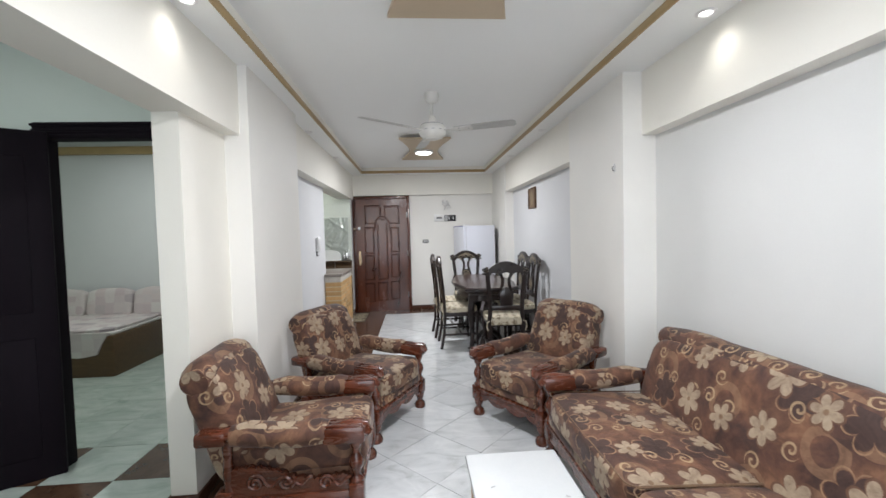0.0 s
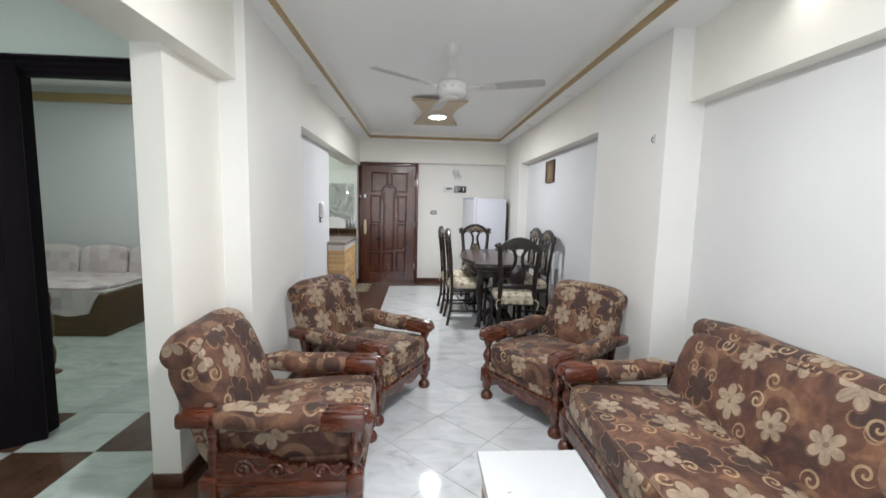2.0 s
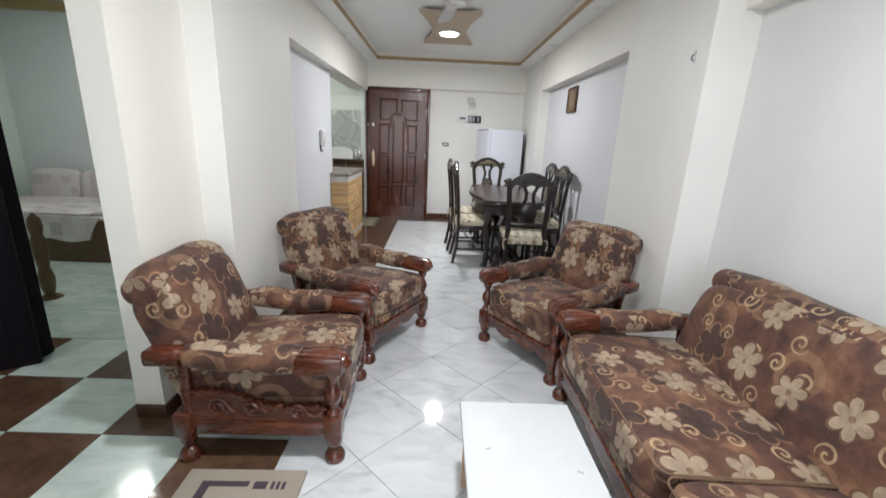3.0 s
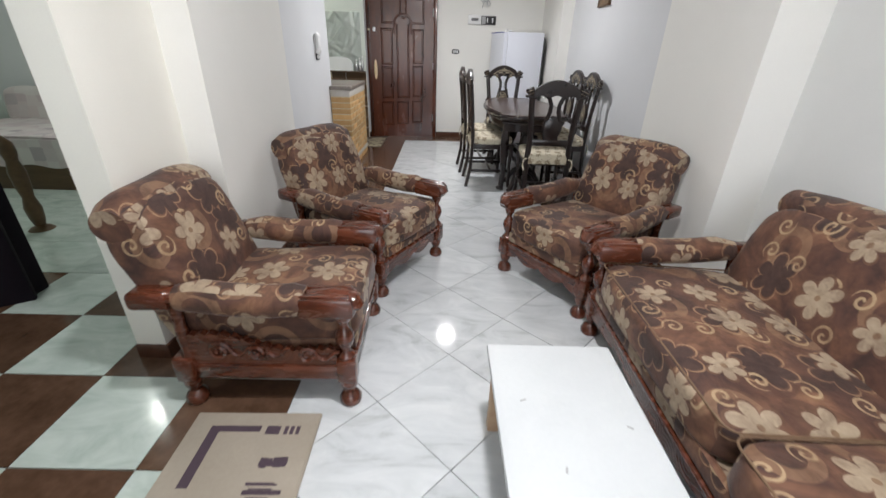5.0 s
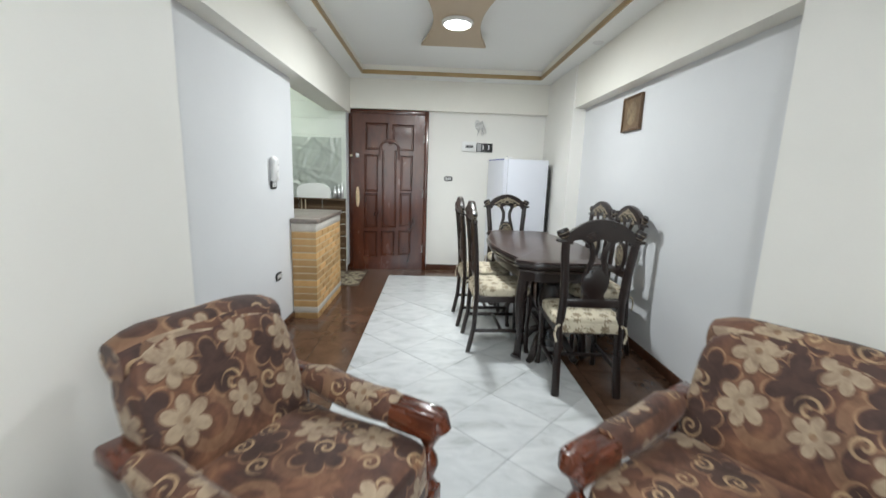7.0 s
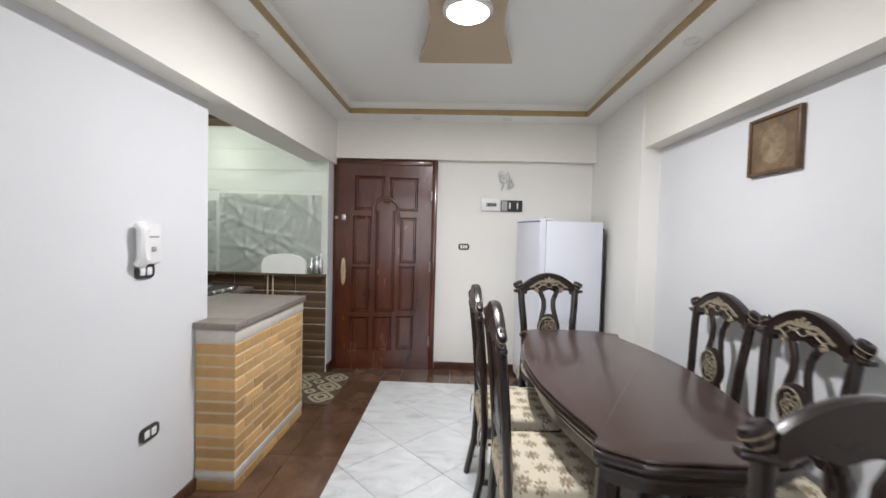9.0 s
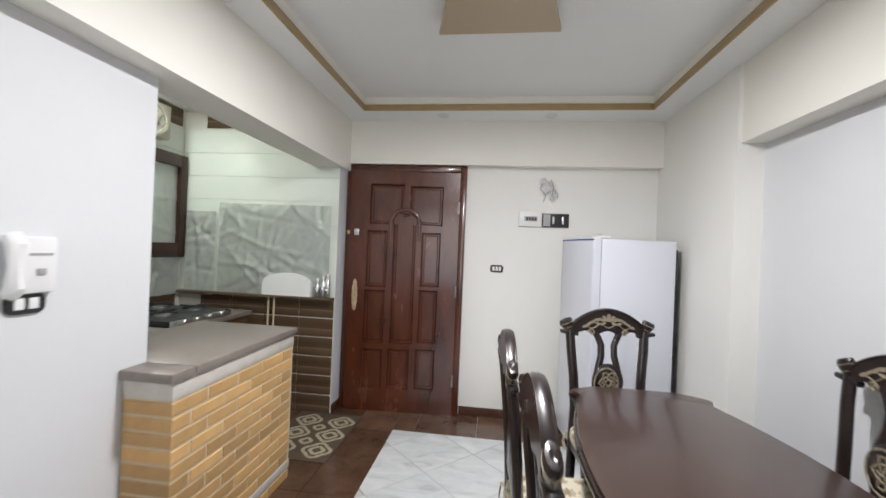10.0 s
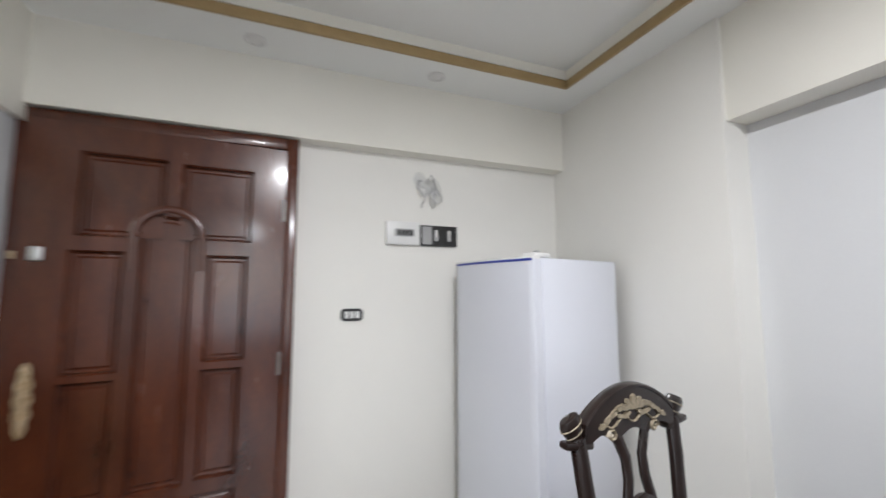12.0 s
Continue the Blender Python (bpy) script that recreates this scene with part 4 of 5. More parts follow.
    for z in (-0.0155,):
        for r, n in ((0.043, 1), (0.030, 6), (0.020, 8), (0.010, 5)):
            pts = [(r * math.cos(2 * math.pi * i / 20) * (1 + 0.2 * math.cos(n * 2 * math.pi * i / 20)), r * math.sin(2 * math.pi * i / 20) * (1 + 0.2 * math.cos(n * 2 * math.pi * i / 20)), z) for i in range(20)]
            part("gilt_leaf", sweep(bmesh.new(), pts, 0.006, 0.006, 5, up=(0, 0, 1), closed=True), GILT, med)
    part("seat", pillow(bmesh.new(), 0.42, 0.42, 0.075, pose(0, -0.002, 0.475), 8, 6), LINEN, root, "cream seat pad with brown flowers")
    part("seat_skirt", boxes((-0.165, 0.165, -0.214, -0.208, 0.415, 0.475), bev=0.002), LINEN, root)
    for sx in (-1, 1):
        part("tie", sweep(bmesh.new(), [(sx * 0.17, -0.20, 0.465), (sx * 0.205, -0.222, 0.455), (sx * 0.215, -0.226, 0.41), (sx * 0.20, -0.228, 0.36)], 0.016, 0.008, 6), LINEN, root)
    return root


CH = "dark carved wooden dining chair with cream floral seat"
c0 = dining_chair(pose(1.930, -1.405, 0, 0, 0, 187), CH + " beside the fridge")
for m, lab in ((pose(2.07, -3.03, 0, 0, 0, -2) @ Matrix.Diagonal((1, 1, 0.968, 1)), CH + " seen from behind"), (pose(1.585, -1.95, 0, 0, 0, -87), CH), (pose(1.635, -2.48, 0, 0, 0, -88), CH),
               (pose(2.365, -1.975, 0, 0, 0, 92), CH + " against the wall"), (pose(2.365, -2.475, 0, 0, 0, 90), CH + " against the wall")):
    tagged(copy_thing(c0, m), lab)

HALF = [(0.0, 0.805), (0.12, 0.804), (0.195, 0.798), (0.215, 0.788), (0.300, 0.742), (0.318, 0.722), (0.316, 0.700), (0.296, 0.676), (0.291, 0.655), (0.303, 0.60), (0.326, 0.52), (0.358, 0.38), (0.382, 0.24), (0.394, 0.11), (0.397, 0.0)]
right = HALF + [(x, -y) for x, y in HALF[-2::-1]]
outline = right + [(-x, y) for x, y in right[-2:0:-1]]
table = thing("dining_table", "dark lacquered dining table with shaped top and moulded edge", "table", m=pose(1.985, -2.15, 0))


def table_layer(steps):
    """A closed stack of the table's outline, drawn in or out by a few millimetres at each height."""
    bm, rings = bmesh.new(), []
    for inset, z in steps:
        rings.append([bm.verts.new((x * (1 - inset / 0.40), y * (1 - inset / 0.80), z)) for x, y in outline])
    for a, b in zip(rings, rings[1:]):
        for i in range(len(a)):
            bm.faces.new((a[i], a[(i + 1) % len(a)], b[(i + 1) % len(a)], b[i]))
    bm.faces.new(rings[0][::-1])
    bm.faces.new(rings[-1])
    return bm


part("tabletop", table_layer(((0.016, 0.748), (0.010, 0.752), (0.012, 0.758), (0.018, 0.760))), TABLETOP, table, "glossy brown shaped tabletop", smooth=30)
part("edge_moulding", table_layer(((0.052, 0.676), (0.030, 0.682), (0.026, 0.694), (0.034, 0.702), (0.014, 0.710), (0.008, 0.718), (0.0, 0.724), (-0.002, 0.736), (0.002, 0.745), (0.012, 0.7475))), EBONY, table, "black stepped edge moulding", smooth=50)
part("apron", prism(bmesh.new(), [(x * 0.82, y * 0.86) for x, y in outline], 0.60, 0.677), EBONY, table)
for y in (-0.52, 0.52):
    ped = part("pedestal", lathe(bmesh.new(), [(0.10, 0.10), (0.085, 0.14), (0.05, 0.20), (0.045, 0.26), (0.075, 0.34), (0.088, 0.42), (0.070, 0.50), (0.05, 0.55), (0.09, 0.60), (0.11, 0.625)], 20), EBONY, table, "turned pedestal", m=pose(0, y, 0))
    for a in (45, 135, 225, 315):
        part("claw_foot", sweep(bmesh.new(), [(0.06, 0, 0.20), (0.12, 0, 0.17), (0.18, 0, 0.09), (0.215, 0, 0.035), (0.245, 0, 0.026)], 0.055, 0.06, 8, taper=[1, 1, 0.8, 0.85, 0.7]), EBONY, ped, m=pose(0, 0, 0, 0, 0, a))
part("stretcher", boxes((-0.03, 0.03, -0.50, 0.50, 0.16, 0.20), bev=0.008), EBONY, table)
for x, y in ((-0.225, -0.60), (0.225, -0.60), (-0.225, 0.60), (0.225, 0.60)):
    part("leg", sweep(bmesh.new(), [(x, y, 0.62), (x * 1.05, y * 1.02, 0.45), (x, y, 0.20), (x * 1.05, y * 1.02, 0.05), (x * 1.12, y * 1.05, 0.025)], 0.07, 0.07, 8, taper=[1.1, 1.2, 0.8, 0.8, 1.2]), EBONY, table)

# ---- fridge ----
fr = thing("refrigerator", "white single-door refrigerator standing against the entrance wall", "refrigerator", m=pose(2.146, -0.352, 0, 0, 0, 13))
part("body", boxes((-0.225, 0.300, -0.268, 0.268, 0.05, 1.515), bev=0.012), FRIDGE, fr)
bow = [(-0.231, 0.266), (-0.231, -0.266), (-0.272, -0.266)] + [(-0.276 - 0.022 * math.cos(math.pi * 0.5 * t), -0.262 + 0.262 * (t + 1)) for t in [-1 + i / 8 for i in range(17)]] + [(-0.272, 0.266)]
dr = part("door", prism(bmesh.new(), bow, 0.07, 1.508), FRIDGE, fr, "bowed white door")
BLUE = surface("blue_edging", (0.03, 0.05, 0.30), (0.05, 0.08, 0.42), 8, 0.4, 90, 0.05)
part("top_trim", prism(bmesh.new(), [(x * 1.008, y * 0.99) for x, y in bow], 1.508, 1.520), WHITEPL, dr, "white moulded top edge")
part("top_line", prism(bmesh.new(), [(x - 0.0025, y * 0.985) for x, y in bow[3:-1]] + [(x + 0.004, y * 0.985) for x, y in bow[-2:2:-1]], 1.501, 1.511), BLUE, dr, "blue plastic top edging")
part("hinge_cover", boxes((-0.262, -0.165, -0.262, -0.19, 1.516, 1.536), bev=0.006), WHITEPL, fr)
part("hinge_pin", boxes((-0.245, -0.225, -0.255, -0.235, 1.536, 1.544), bev=0.002), STEEL, fr)
part("gasket", boxes((-0.231, -0.225, -0.26, 0.26, 0.08, 1.50)), GREY, fr)
part("rear_grille", boxes((0.301, 0.318, -0.25, 0.25, 0.12, 1.46)), BLACKPL, fr, "black condenser grille on the back")
for x in (-0.17, 0.26):
    for y in (-0.22, 0.22):
        part("foot", lathe(bmesh.new(), [(0.02, 0), (0.02, 0.052)], 10), BLACKPL, fr, m=pose(x, y, 0))

# ---- things on the walls ----
ph = thing("intercom", "white wall intercom with its handset", "intercom", m=pose(XL, -2.40, 1.30))
part("base", boxes((0.0, 0.026, -0.045, 0.075, -0.085, 0.085), bev=0.008), WHITEPL, ph)
part("handset", sweep(bmesh.new(), [(0.020, -0.045, 0.085), (0.040, -0.045, 0.06), (0.036, -0.045, 0.0), (0.040, -0.045, -0.06), (0.020, -0.045, -0.085)], 0.04, 0.045, 8, up=(0, 1, 0), taper=[1.1, 1.2, 0.85, 1.2, 1.1]), WHITEPL, ph)
part("label_bar", boxes((0.026, 0.0268, -0.005, 0.06, 0.028, 0.036)), GREY, ph)
part("button", boxes((0.026, 0.031, 0.015, 0.04, -0.03, -0.01), bev=0.002), GREY, ph)


def switch_plate(m, w, keys, label):
    root = thing("switch_plate", label, "switch", "switches and sockets", m=m)
    rim_ = [(sx * (w / 2 - 0.022) + 0.022 * math.cos(a), sz * 0.009 + 0.022 * math.sin(a)) for sx, sz, a0 in ((1, 1, 0), (-1, 1, 90), (-1, -1, 180), (1, -1, 270)) for a in [radians(a0 + 18 * i) for i in range(6)]]
    part("plate", prism(bmesh.new(), rim_, 0, 0.008, Matrix(((0, 0, 1, 0), (1, 0, 0, 0), (0, 1, 0, 0), (0, 0, 0, 1)))), BLACKPL, root)
    step = w * 0.72 / keys
    for i in range(keys):
        y = -w * 0.36 + step * (i + 0.5)
        part("rocker", boxes((0.008, 0.013, y - step * 0.36, y + step * 0.36, -0.017, 0.017), bev=0.003), WHITEPL, root)
    return root


switch_plate(pose(XL, -2.395, 1.185), 0.105, 2, "black double switch plate below the intercom")
switch_plate(pose(XL, -2.37, 0.472), 0.11, 2, "black socket plate low on the wall")
switch_plate(pose(1.31, 0, 1.256, 0, 0, -90), 0.11, 3, "black triple switch plate beside the entrance door")

fb = thing("fuse_box", "white fuse box with a clear window", "fuse box", m=pose(1.575, 0, 1.68))
part("box", boxes((-0.10, 0.085, -0.028, 0, -0.062, 0.062), bev=0.006), WHITEPL, fb)
part("window", boxes((-0.055, 0.05, -0.033, -0.028, -0.018, 0.022), bev=0.003), GREY, fb)
for i in range(4):
    part("breaker", boxes((-0.04 + i * 0.022, -0.024 + i * 0.022, -0.037, -0.033, -0.012, 0.014)), BLACKPL, fb)
mt = thing("meter_panel", "dark open switch recess with two levers", "electric panel", m=pose(1.775, 0, 1.675))
part("plate", boxes((-0.108, 0.105, -0.018, 0, -0.058, 0.055), bev=0.003), BLACKPL, mt)
for x in (-0.02, 0.055):
    part("lever", boxes((x - 0.008, x + 0.008, -0.03, -0.018, -0.03, 0.03), bev=0.003), STEEL, mt)
part("panel", boxes((-0.10, -0.045, -0.021, -0.018, -0.05, 0.047)), GREY, mt)

wr = thing("wire_bundle", "loose taped wires hanging from a hole in the wall", "wires", m=pose(1.70, 0, 1.93))
part("patch", lathe(bmesh.new(), [(0.0, 0.0), (0.045, 0.0), (0.04, 0.004), (0.0, 0.006)], 14), WHITEPL, wr, "pale plaster patch", m=pose(-0.015, 0, 0.03, 90, 0, 0))
for x, z, r, sq in ((-0.035, 0.055, 0.034, 1.2), (0.012, 0.020, 0.040, 0.8), (-0.010, -0.015, 0.030, 0.9), (0.040, -0.005, 0.022, 1.3)):
    lump = lathe(bmesh.new(), [(r, 0.0), (r * 0.9, 0.008), (r * 0.5, 0.015), (0.0, 0.017)], 12, Matrix.Diagonal((1, sq, 1, 1)))
    for v in lump.verts:
        v.co += Vector((noise.noise(v.co * 60), noise.noise(v.co * 60 + Vector((5, 0, 0))), 0)) * 0.010
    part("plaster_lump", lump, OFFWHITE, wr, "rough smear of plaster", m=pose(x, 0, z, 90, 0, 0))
for x, z, dx, dz in ((0.0, -0.03, 0.035, -0.035), (0.02, -0.02, 0.045, -0.02), (0.03, -0.01, 0.052, -0.06)):
    part("dark_wire", sweep(bmesh.new(), [(x, -0.010, z), (x + dx * 0.4, -0.035, z + 0.012), (x + dx, -0.040, z + dz * 0.6), (x + dx * 0.9, -0.030, z + dz)], 0.007, 0.007, 6), GREY, wr, "dark taped wire end")
rw = random.Random(5)
for i in range(7):
    a = rw.uniform(-0.05, 0.05)
    pts = [(a * 0.3, -0.004, 0.045), (a, -0.03, 0.05 + rw.uniform(-0.02, 0.03)), (a * 1.5 + 0.01, -0.045, 0.0), (a * 0.7 + 0.02, -0.035, -0.04 - rw.uniform(0, 0.05)), (a * 1.2 + 0.025, -0.02, -0.06 - rw.uniform(0, 0.05))]
    part("wire", sweep(bmesh.new(), pts, 0.007, 0.007, 6), (WHITEPL, GREY, WHITEPL)[i % 3], wr)

pc = thing("framed_picture", "small brown picture in a thin dark frame", "picture", m=pose(XR, -2.135, 1.835) @ Matrix.Diagonal((1, 0.93, 0.86, 1)))
ART = surface("mottled_brown_print", (0.09, 0.055, 0.03), (0.24, 0.16, 0.09), 9, 0.5, 40, 0.1)
ART2 = surface("pale_sepia_print", (0.12, 0.08, 0.045), (0.34, 0.26, 0.16), 16, 0.5, 40, 0.1)
part("backing", boxes((-0.016, 0.0, -0.15, 0.15, -0.145, 0.145)), ART, pc)
for y0, y1, z0, z1 in ((-0.165, -0.145, -0.16, 0.16), (0.145, 0.165, -0.16, 0.16), (-0.145, 0.145, -0.16, -0.14), (-0.145, 0.145, 0.14, 0.16)):
    part("frame", boxes((-0.026, 0.0, y0, y1, z0, z1), bev=0.004), BEDWOOD, pc)
part("print", prism(bmesh.new(), [(0.085 * math.cos(2 * math.pi * i / 24), 0.105 * math.sin(2 * math.pi * i / 24)) for i in range(24)], 0.0165, 0.0172, Matrix(((0, 0, -1, 0), (1, 0, 0, 0), (0, 1, 0, 0), (0, 0, 0, 1)))), ART2, pc, "pale sepia ornament")

hk = thing("wall_hook", "small dark metal hook on the column", "hook", m=pose(2.565, -4.62, 1.835))
part("plate", boxes((-0.006, 0, -0.009, 0.009, -0.03, 0.03), bev=0.002), STEEL, hk)
part("hook", sweep(bmesh.new(), [(-0.006, 0, 0.012), (-0.016, 0, 0.008), (-0.018, 0, -0.012), (-0.012, 0, -0.02), (-0.006, 0, -0.016)], 0.007, 0.007, 6), BLACKPL, hk)

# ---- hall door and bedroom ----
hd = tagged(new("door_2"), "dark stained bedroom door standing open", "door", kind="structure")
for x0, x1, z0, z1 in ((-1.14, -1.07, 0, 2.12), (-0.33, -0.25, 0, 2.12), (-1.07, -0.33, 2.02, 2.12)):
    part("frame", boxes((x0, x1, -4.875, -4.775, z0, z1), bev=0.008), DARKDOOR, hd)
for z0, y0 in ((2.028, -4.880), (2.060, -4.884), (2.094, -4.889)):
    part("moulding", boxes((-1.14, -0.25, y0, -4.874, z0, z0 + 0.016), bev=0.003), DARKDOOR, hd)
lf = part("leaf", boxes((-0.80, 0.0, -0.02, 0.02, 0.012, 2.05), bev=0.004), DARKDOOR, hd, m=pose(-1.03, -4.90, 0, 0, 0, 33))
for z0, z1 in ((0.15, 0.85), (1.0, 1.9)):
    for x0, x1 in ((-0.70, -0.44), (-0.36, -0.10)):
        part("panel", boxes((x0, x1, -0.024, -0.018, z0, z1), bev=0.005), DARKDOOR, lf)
part("handle", sweep(bmesh.new(), [(-0.74, -0.02, 1.02), (-0.74, -0.06, 1.02), (-0.64, -0.065, 1.02)], 0.016, 0.016, 8, up=(0, 0, 1)), STEEL, lf)

SHEET = surface("pale_patterned_sheet", (0.55, 0.50, 0.48), (0.75, 0.72, 0.70), 9, 0.85, 120, 0.3)


def patchwork():
    """Square patches of faded pink, lilac and white cloth."""
    m, nt, n, lk, b = nodes_of("faded_patchwork_cloth")
    vec = coords(nt, (1, 1, 1), 0)
    vo = n.new("ShaderNodeTexVoronoi")
    vo.distance = "CHEBYCHEV"
    vo.inputs["Scale"].default_value = 9
    vo.inputs["Randomness"].default_value = 0.25
    lk.new(vec, vo.inputs["Vector"])
    sp = n.new("ShaderNodeSeparateColor")
    lk.new(vo.outputs["Color"], sp.inputs[0])
    col = ramp(nt, sp.outputs[0], [(0.0, (0.66, 0.56, 0.56)), (0.3, (0.72, 0.68, 0.66)), (0.6, (0.60, 0.50, 0.52)), (0.8, (0.70, 0.63, 0.62)), (1.0, (0.40, 0.34, 0.38))])
    fine = noise_tex(nt, vec, 60, 4, 0.6)
    col = mix(nt, math_node(nt, "MULTIPLY", fine, 0.35), col, (0.50, 0.42, 0.43))
    lk.new(col, b.inputs["Base Color"])
    b.inputs["Roughness"].default_value = 0.9
    bump(nt, b, noise_tex(nt, vec, 14, 4, 0.6), 0.5, 0.01)
    return m


QUILT = patchwork()
bed = thing("bed", "brown wooden bed with faded patchwork quilt and pillows", "bed", m=pose(-2.81, -2.60, 0))
part("bed_base", boxes((-0.76, 0.80, -0.52, 0.55, 0.0, 0.43), bev=0.012), BEDWOOD, bed)
part("mattress", boxes((-0.74, 0.78, -0.50, 0.54, 0.43, 0.462), bev=0.014), SHEET, bed)
top = pillow(bmesh.new(), 1.53, 0.95, 0.05, pose(0.0, -0.03, 0.475), 16, 7)
rq = random.Random(11)
for v in top.verts:
    v.co.z += rq.uniform(-0.006, 0.008)
quilt = part("quilt", top, QUILT, bed, "crumpled patchwork quilt hanging over the edge")
hem = [(-0.75 + 1.40 * i / 22, 0.245 + 0.016 * math.sin(i * 0.9) - 0.012 * (i / 22)) for i in range(23)]
fall = prism(bmesh.new(), hem + [(0.70, 0.36), (0.772, 0.47), (-0.75, 0.485)], -0.545, -0.524, Matrix(((1, 0, 0, 0), (0, 0, 1, 0), (0, 1, 0, 0), (0, 0, 0, 1))))
part("hanging_edge", fall, QUILT, quilt)
for x, w in ((-0.46, 0.56), (0.11, 0.54), (0.60, 0.40)):
    part("pillow", pillow(bmesh.new(), w, 0.13, 0.33, pose(x, 0.46, 0.625, -10, 0, 0), 10, 7), QUILT, bed)
# turned shape that stands in for a brown cloth hung by the bedroom door
pst = thing("turned_stand", "turned brown shape standing in for a hanging cloth", "stand", m=pose(-1.80, -4.0, 0))
part("foot", lathe(bmesh.new(), [(0.075, 0), (0.08, 0.012), (0.06, 0.03), (0.03, 0.045)], 16), BEDWOOD, pst)
part("shaft", lathe(bmesh.new(), [(0.030, 0.04), (0.045, 0.10), (0.052, 0.18), (0.034, 0.26), (0.046, 0.34), (0.050, 0.44), (0.034, 0.52), (0.046, 0.58), (0.040, 0.64), (0.0, 0.69)], 16), BEDWOOD, pst)

# ---- brick counter ----
CX0, CX1, CY0, CY1, CT = -0.087, 0.119, -2.055, -1.15, 0.79
ctr = thing("brick_counter", "ochre brick bar counter with a granite top", "counter")
part("core", boxes((CX0 + 0.001, CX1 + 0.002, CY0 - 0.001, CY1 - 0.001, 0.0, CT)), MORTAR, ctr, "pale mortar between the bricks")
PALE = surface("pale_grey_mortar", (0.50, 0.47, 0.42), (0.62, 0.59, 0.54), 14, 0.7, 120, 0.3)
part("mortar_band", boxes((CX0, CX1 + 0.006, CY0 - 0.006, CY1 + 0.002, CT, 0.857), bev=0.003), PALE, ctr, "smooth pale grey band under the top")
part("foot_band", boxes((CX0, CX1 + 0.006, CY0 - 0.006, CY1 + 0.004, 0.070, 0.116), bev=0.004), PALE, ctr, "smooth pale grey band above the lowest bricks")
bm = boxes((CX0, CX1 + 0.018, CY0 - 0.026, -1.957, 0.857, 0.896), (-0.50, CX1 + 0.018, -1.9565, CY1 + 0.02, 0.857, 0.896), bev=0.006)
part("worktop", bm, GRANITE, ctr, "grey-brown granite worktop")
part("kitchen_base", boxes((-0.48, CX0 - 0.004, -1.94, CY1, 0.0, 0.856)), MORTAR, ctr)

# ---- kitchen ----
def striped_tile():
    m, nt, n, lk, b = nodes_of("banded_brown_kitchen_tile")
    vec = coords(nt, (1, 1, 1))
    sp = n.new("ShaderNodeSeparateXYZ")
    lk.new(vec, sp.inputs[0])
    drift = noise_tex(nt, vec, 2.0, 3)
    z = math_node(nt, "ADD", math_node(nt, "MULTIPLY", sp.outputs[2], 9.0), math_node(nt, "MULTIPLY", drift, 0.35))
    band = math_node(nt, "FRACT", z)
    col = ramp(nt, band, [(0.0, (0.082, 0.050, 0.028)), (0.40, (0.118, 0.076, 0.045)), (0.62, (0.145, 0.096, 0.058)), (0.70, (0.22, 0.16, 0.105)), (0.76, (0.095, 0.058, 0.034))])
    col = mix(nt, math_node(nt, "MULTIPLY", noise_tex(nt, vec, 30, 3), 0.3), col, (0.09, 0.05, 0.03))
    lk.new(col, b.inputs["Base Color"])
    b.inputs["Roughness"].default_value = 0.17
    return m


KTILE = striped_tile()
WTILE = surface("white_kitchen_tile", (0.70, 0.74, 0.68), (0.76, 0.79, 0.73), 2.0, 0.07, 60, 0.01, stretch=(1, 1, 4), rough_var=0.03)
WLINE = surface("white_joint", (0.66, 0.64, 0.58), (0.74, 0.72, 0.66), 9, 0.6, 90, 0.05)


def crumpled(bm, w, h, seed, amp=0.016):
    """A thin crinkled sheet in the x-z plane."""
    nx, nz = int(w / 0.014) + 2, int(h / 0.014) + 2
    rnd = random.Random(seed)
    creases = [(rnd.uniform(0, w), rnd.uniform(0, h), rnd.uniform(0, math.pi), rnd.uniform(0.25, 0.9), rnd.choice((-1, 1))) for _ in range(int(60 * w * h) + 8)]
    grid = []
    for j in range(nz):
        row = []
        for i in range(nx):
            x, z = w * i / (nx - 1), h * j / (nz - 1)
            q = Vector((x * 5 + seed, z * 5, seed * 1.7))
            lift = 0.16 * noise.noise(q)
            for cx, cz, a, reach, sign in creases:
                across = abs((x - cx) * math.sin(a) - (z - cz) * math.cos(a))
                along = abs((x - cx) * math.cos(a) + (z - cz) * math.sin(a))
                lift += sign * max(0, 1 - across / 0.030) * max(0, 1 - along / (reach * 0.55)) * 0.55
            y = -amp * (1.2 + lift + 0.14 * noise.noise(q * 4.3))
            ex = 0.006 * noise.noise(Vector((z * 14, seed, 0))) if i in (0, nx - 1) else 0
            row.append(bm.verts.new((x + ex, y - 0.004, z + (0.008 * noise.noise(Vector((x * 14, seed, 4))) if j in (0, nz - 1) else 0))))
        grid.append(row)
    for a, b in zip(grid, grid[1:]):
        for i in range(nx - 1):
            bm.faces.new((a[i], a[i + 1], b[i + 1], b[i]))
    bmesh.ops.solidify(bm, geom=bm.faces[:], thickness=0.0008)
    return bm


FOIL = surface("crinkled_aluminium_foil", (0.76, 0.80, 0.76), (0.82, 0.85, 0.81), 3, 0.20, 60, 0.05, metal=0.35, rough_var=0.05)
for x, w, z, h, sd in ((-1.04, 0.99, 0.955, 0.76, 1.0), (-1.345, 0.27, 0.93, 0.71, 5.0)):
    f = thing("foil_sheet", "crinkled aluminium foil sheet taped over kitchen tiles", "foil sheet", "foil sheets", m=pose(x, KY - 0.012, z))
    part("sheet", crumpled(bmesh.new(), w, h, sd), FOIL, f, smooth=24)
    part("tape", boxes((0.0, w, -0.030, -0.028, h * 0.47, h * 0.47 + 0.007)), FOIL, f, "flat fold across the foil")

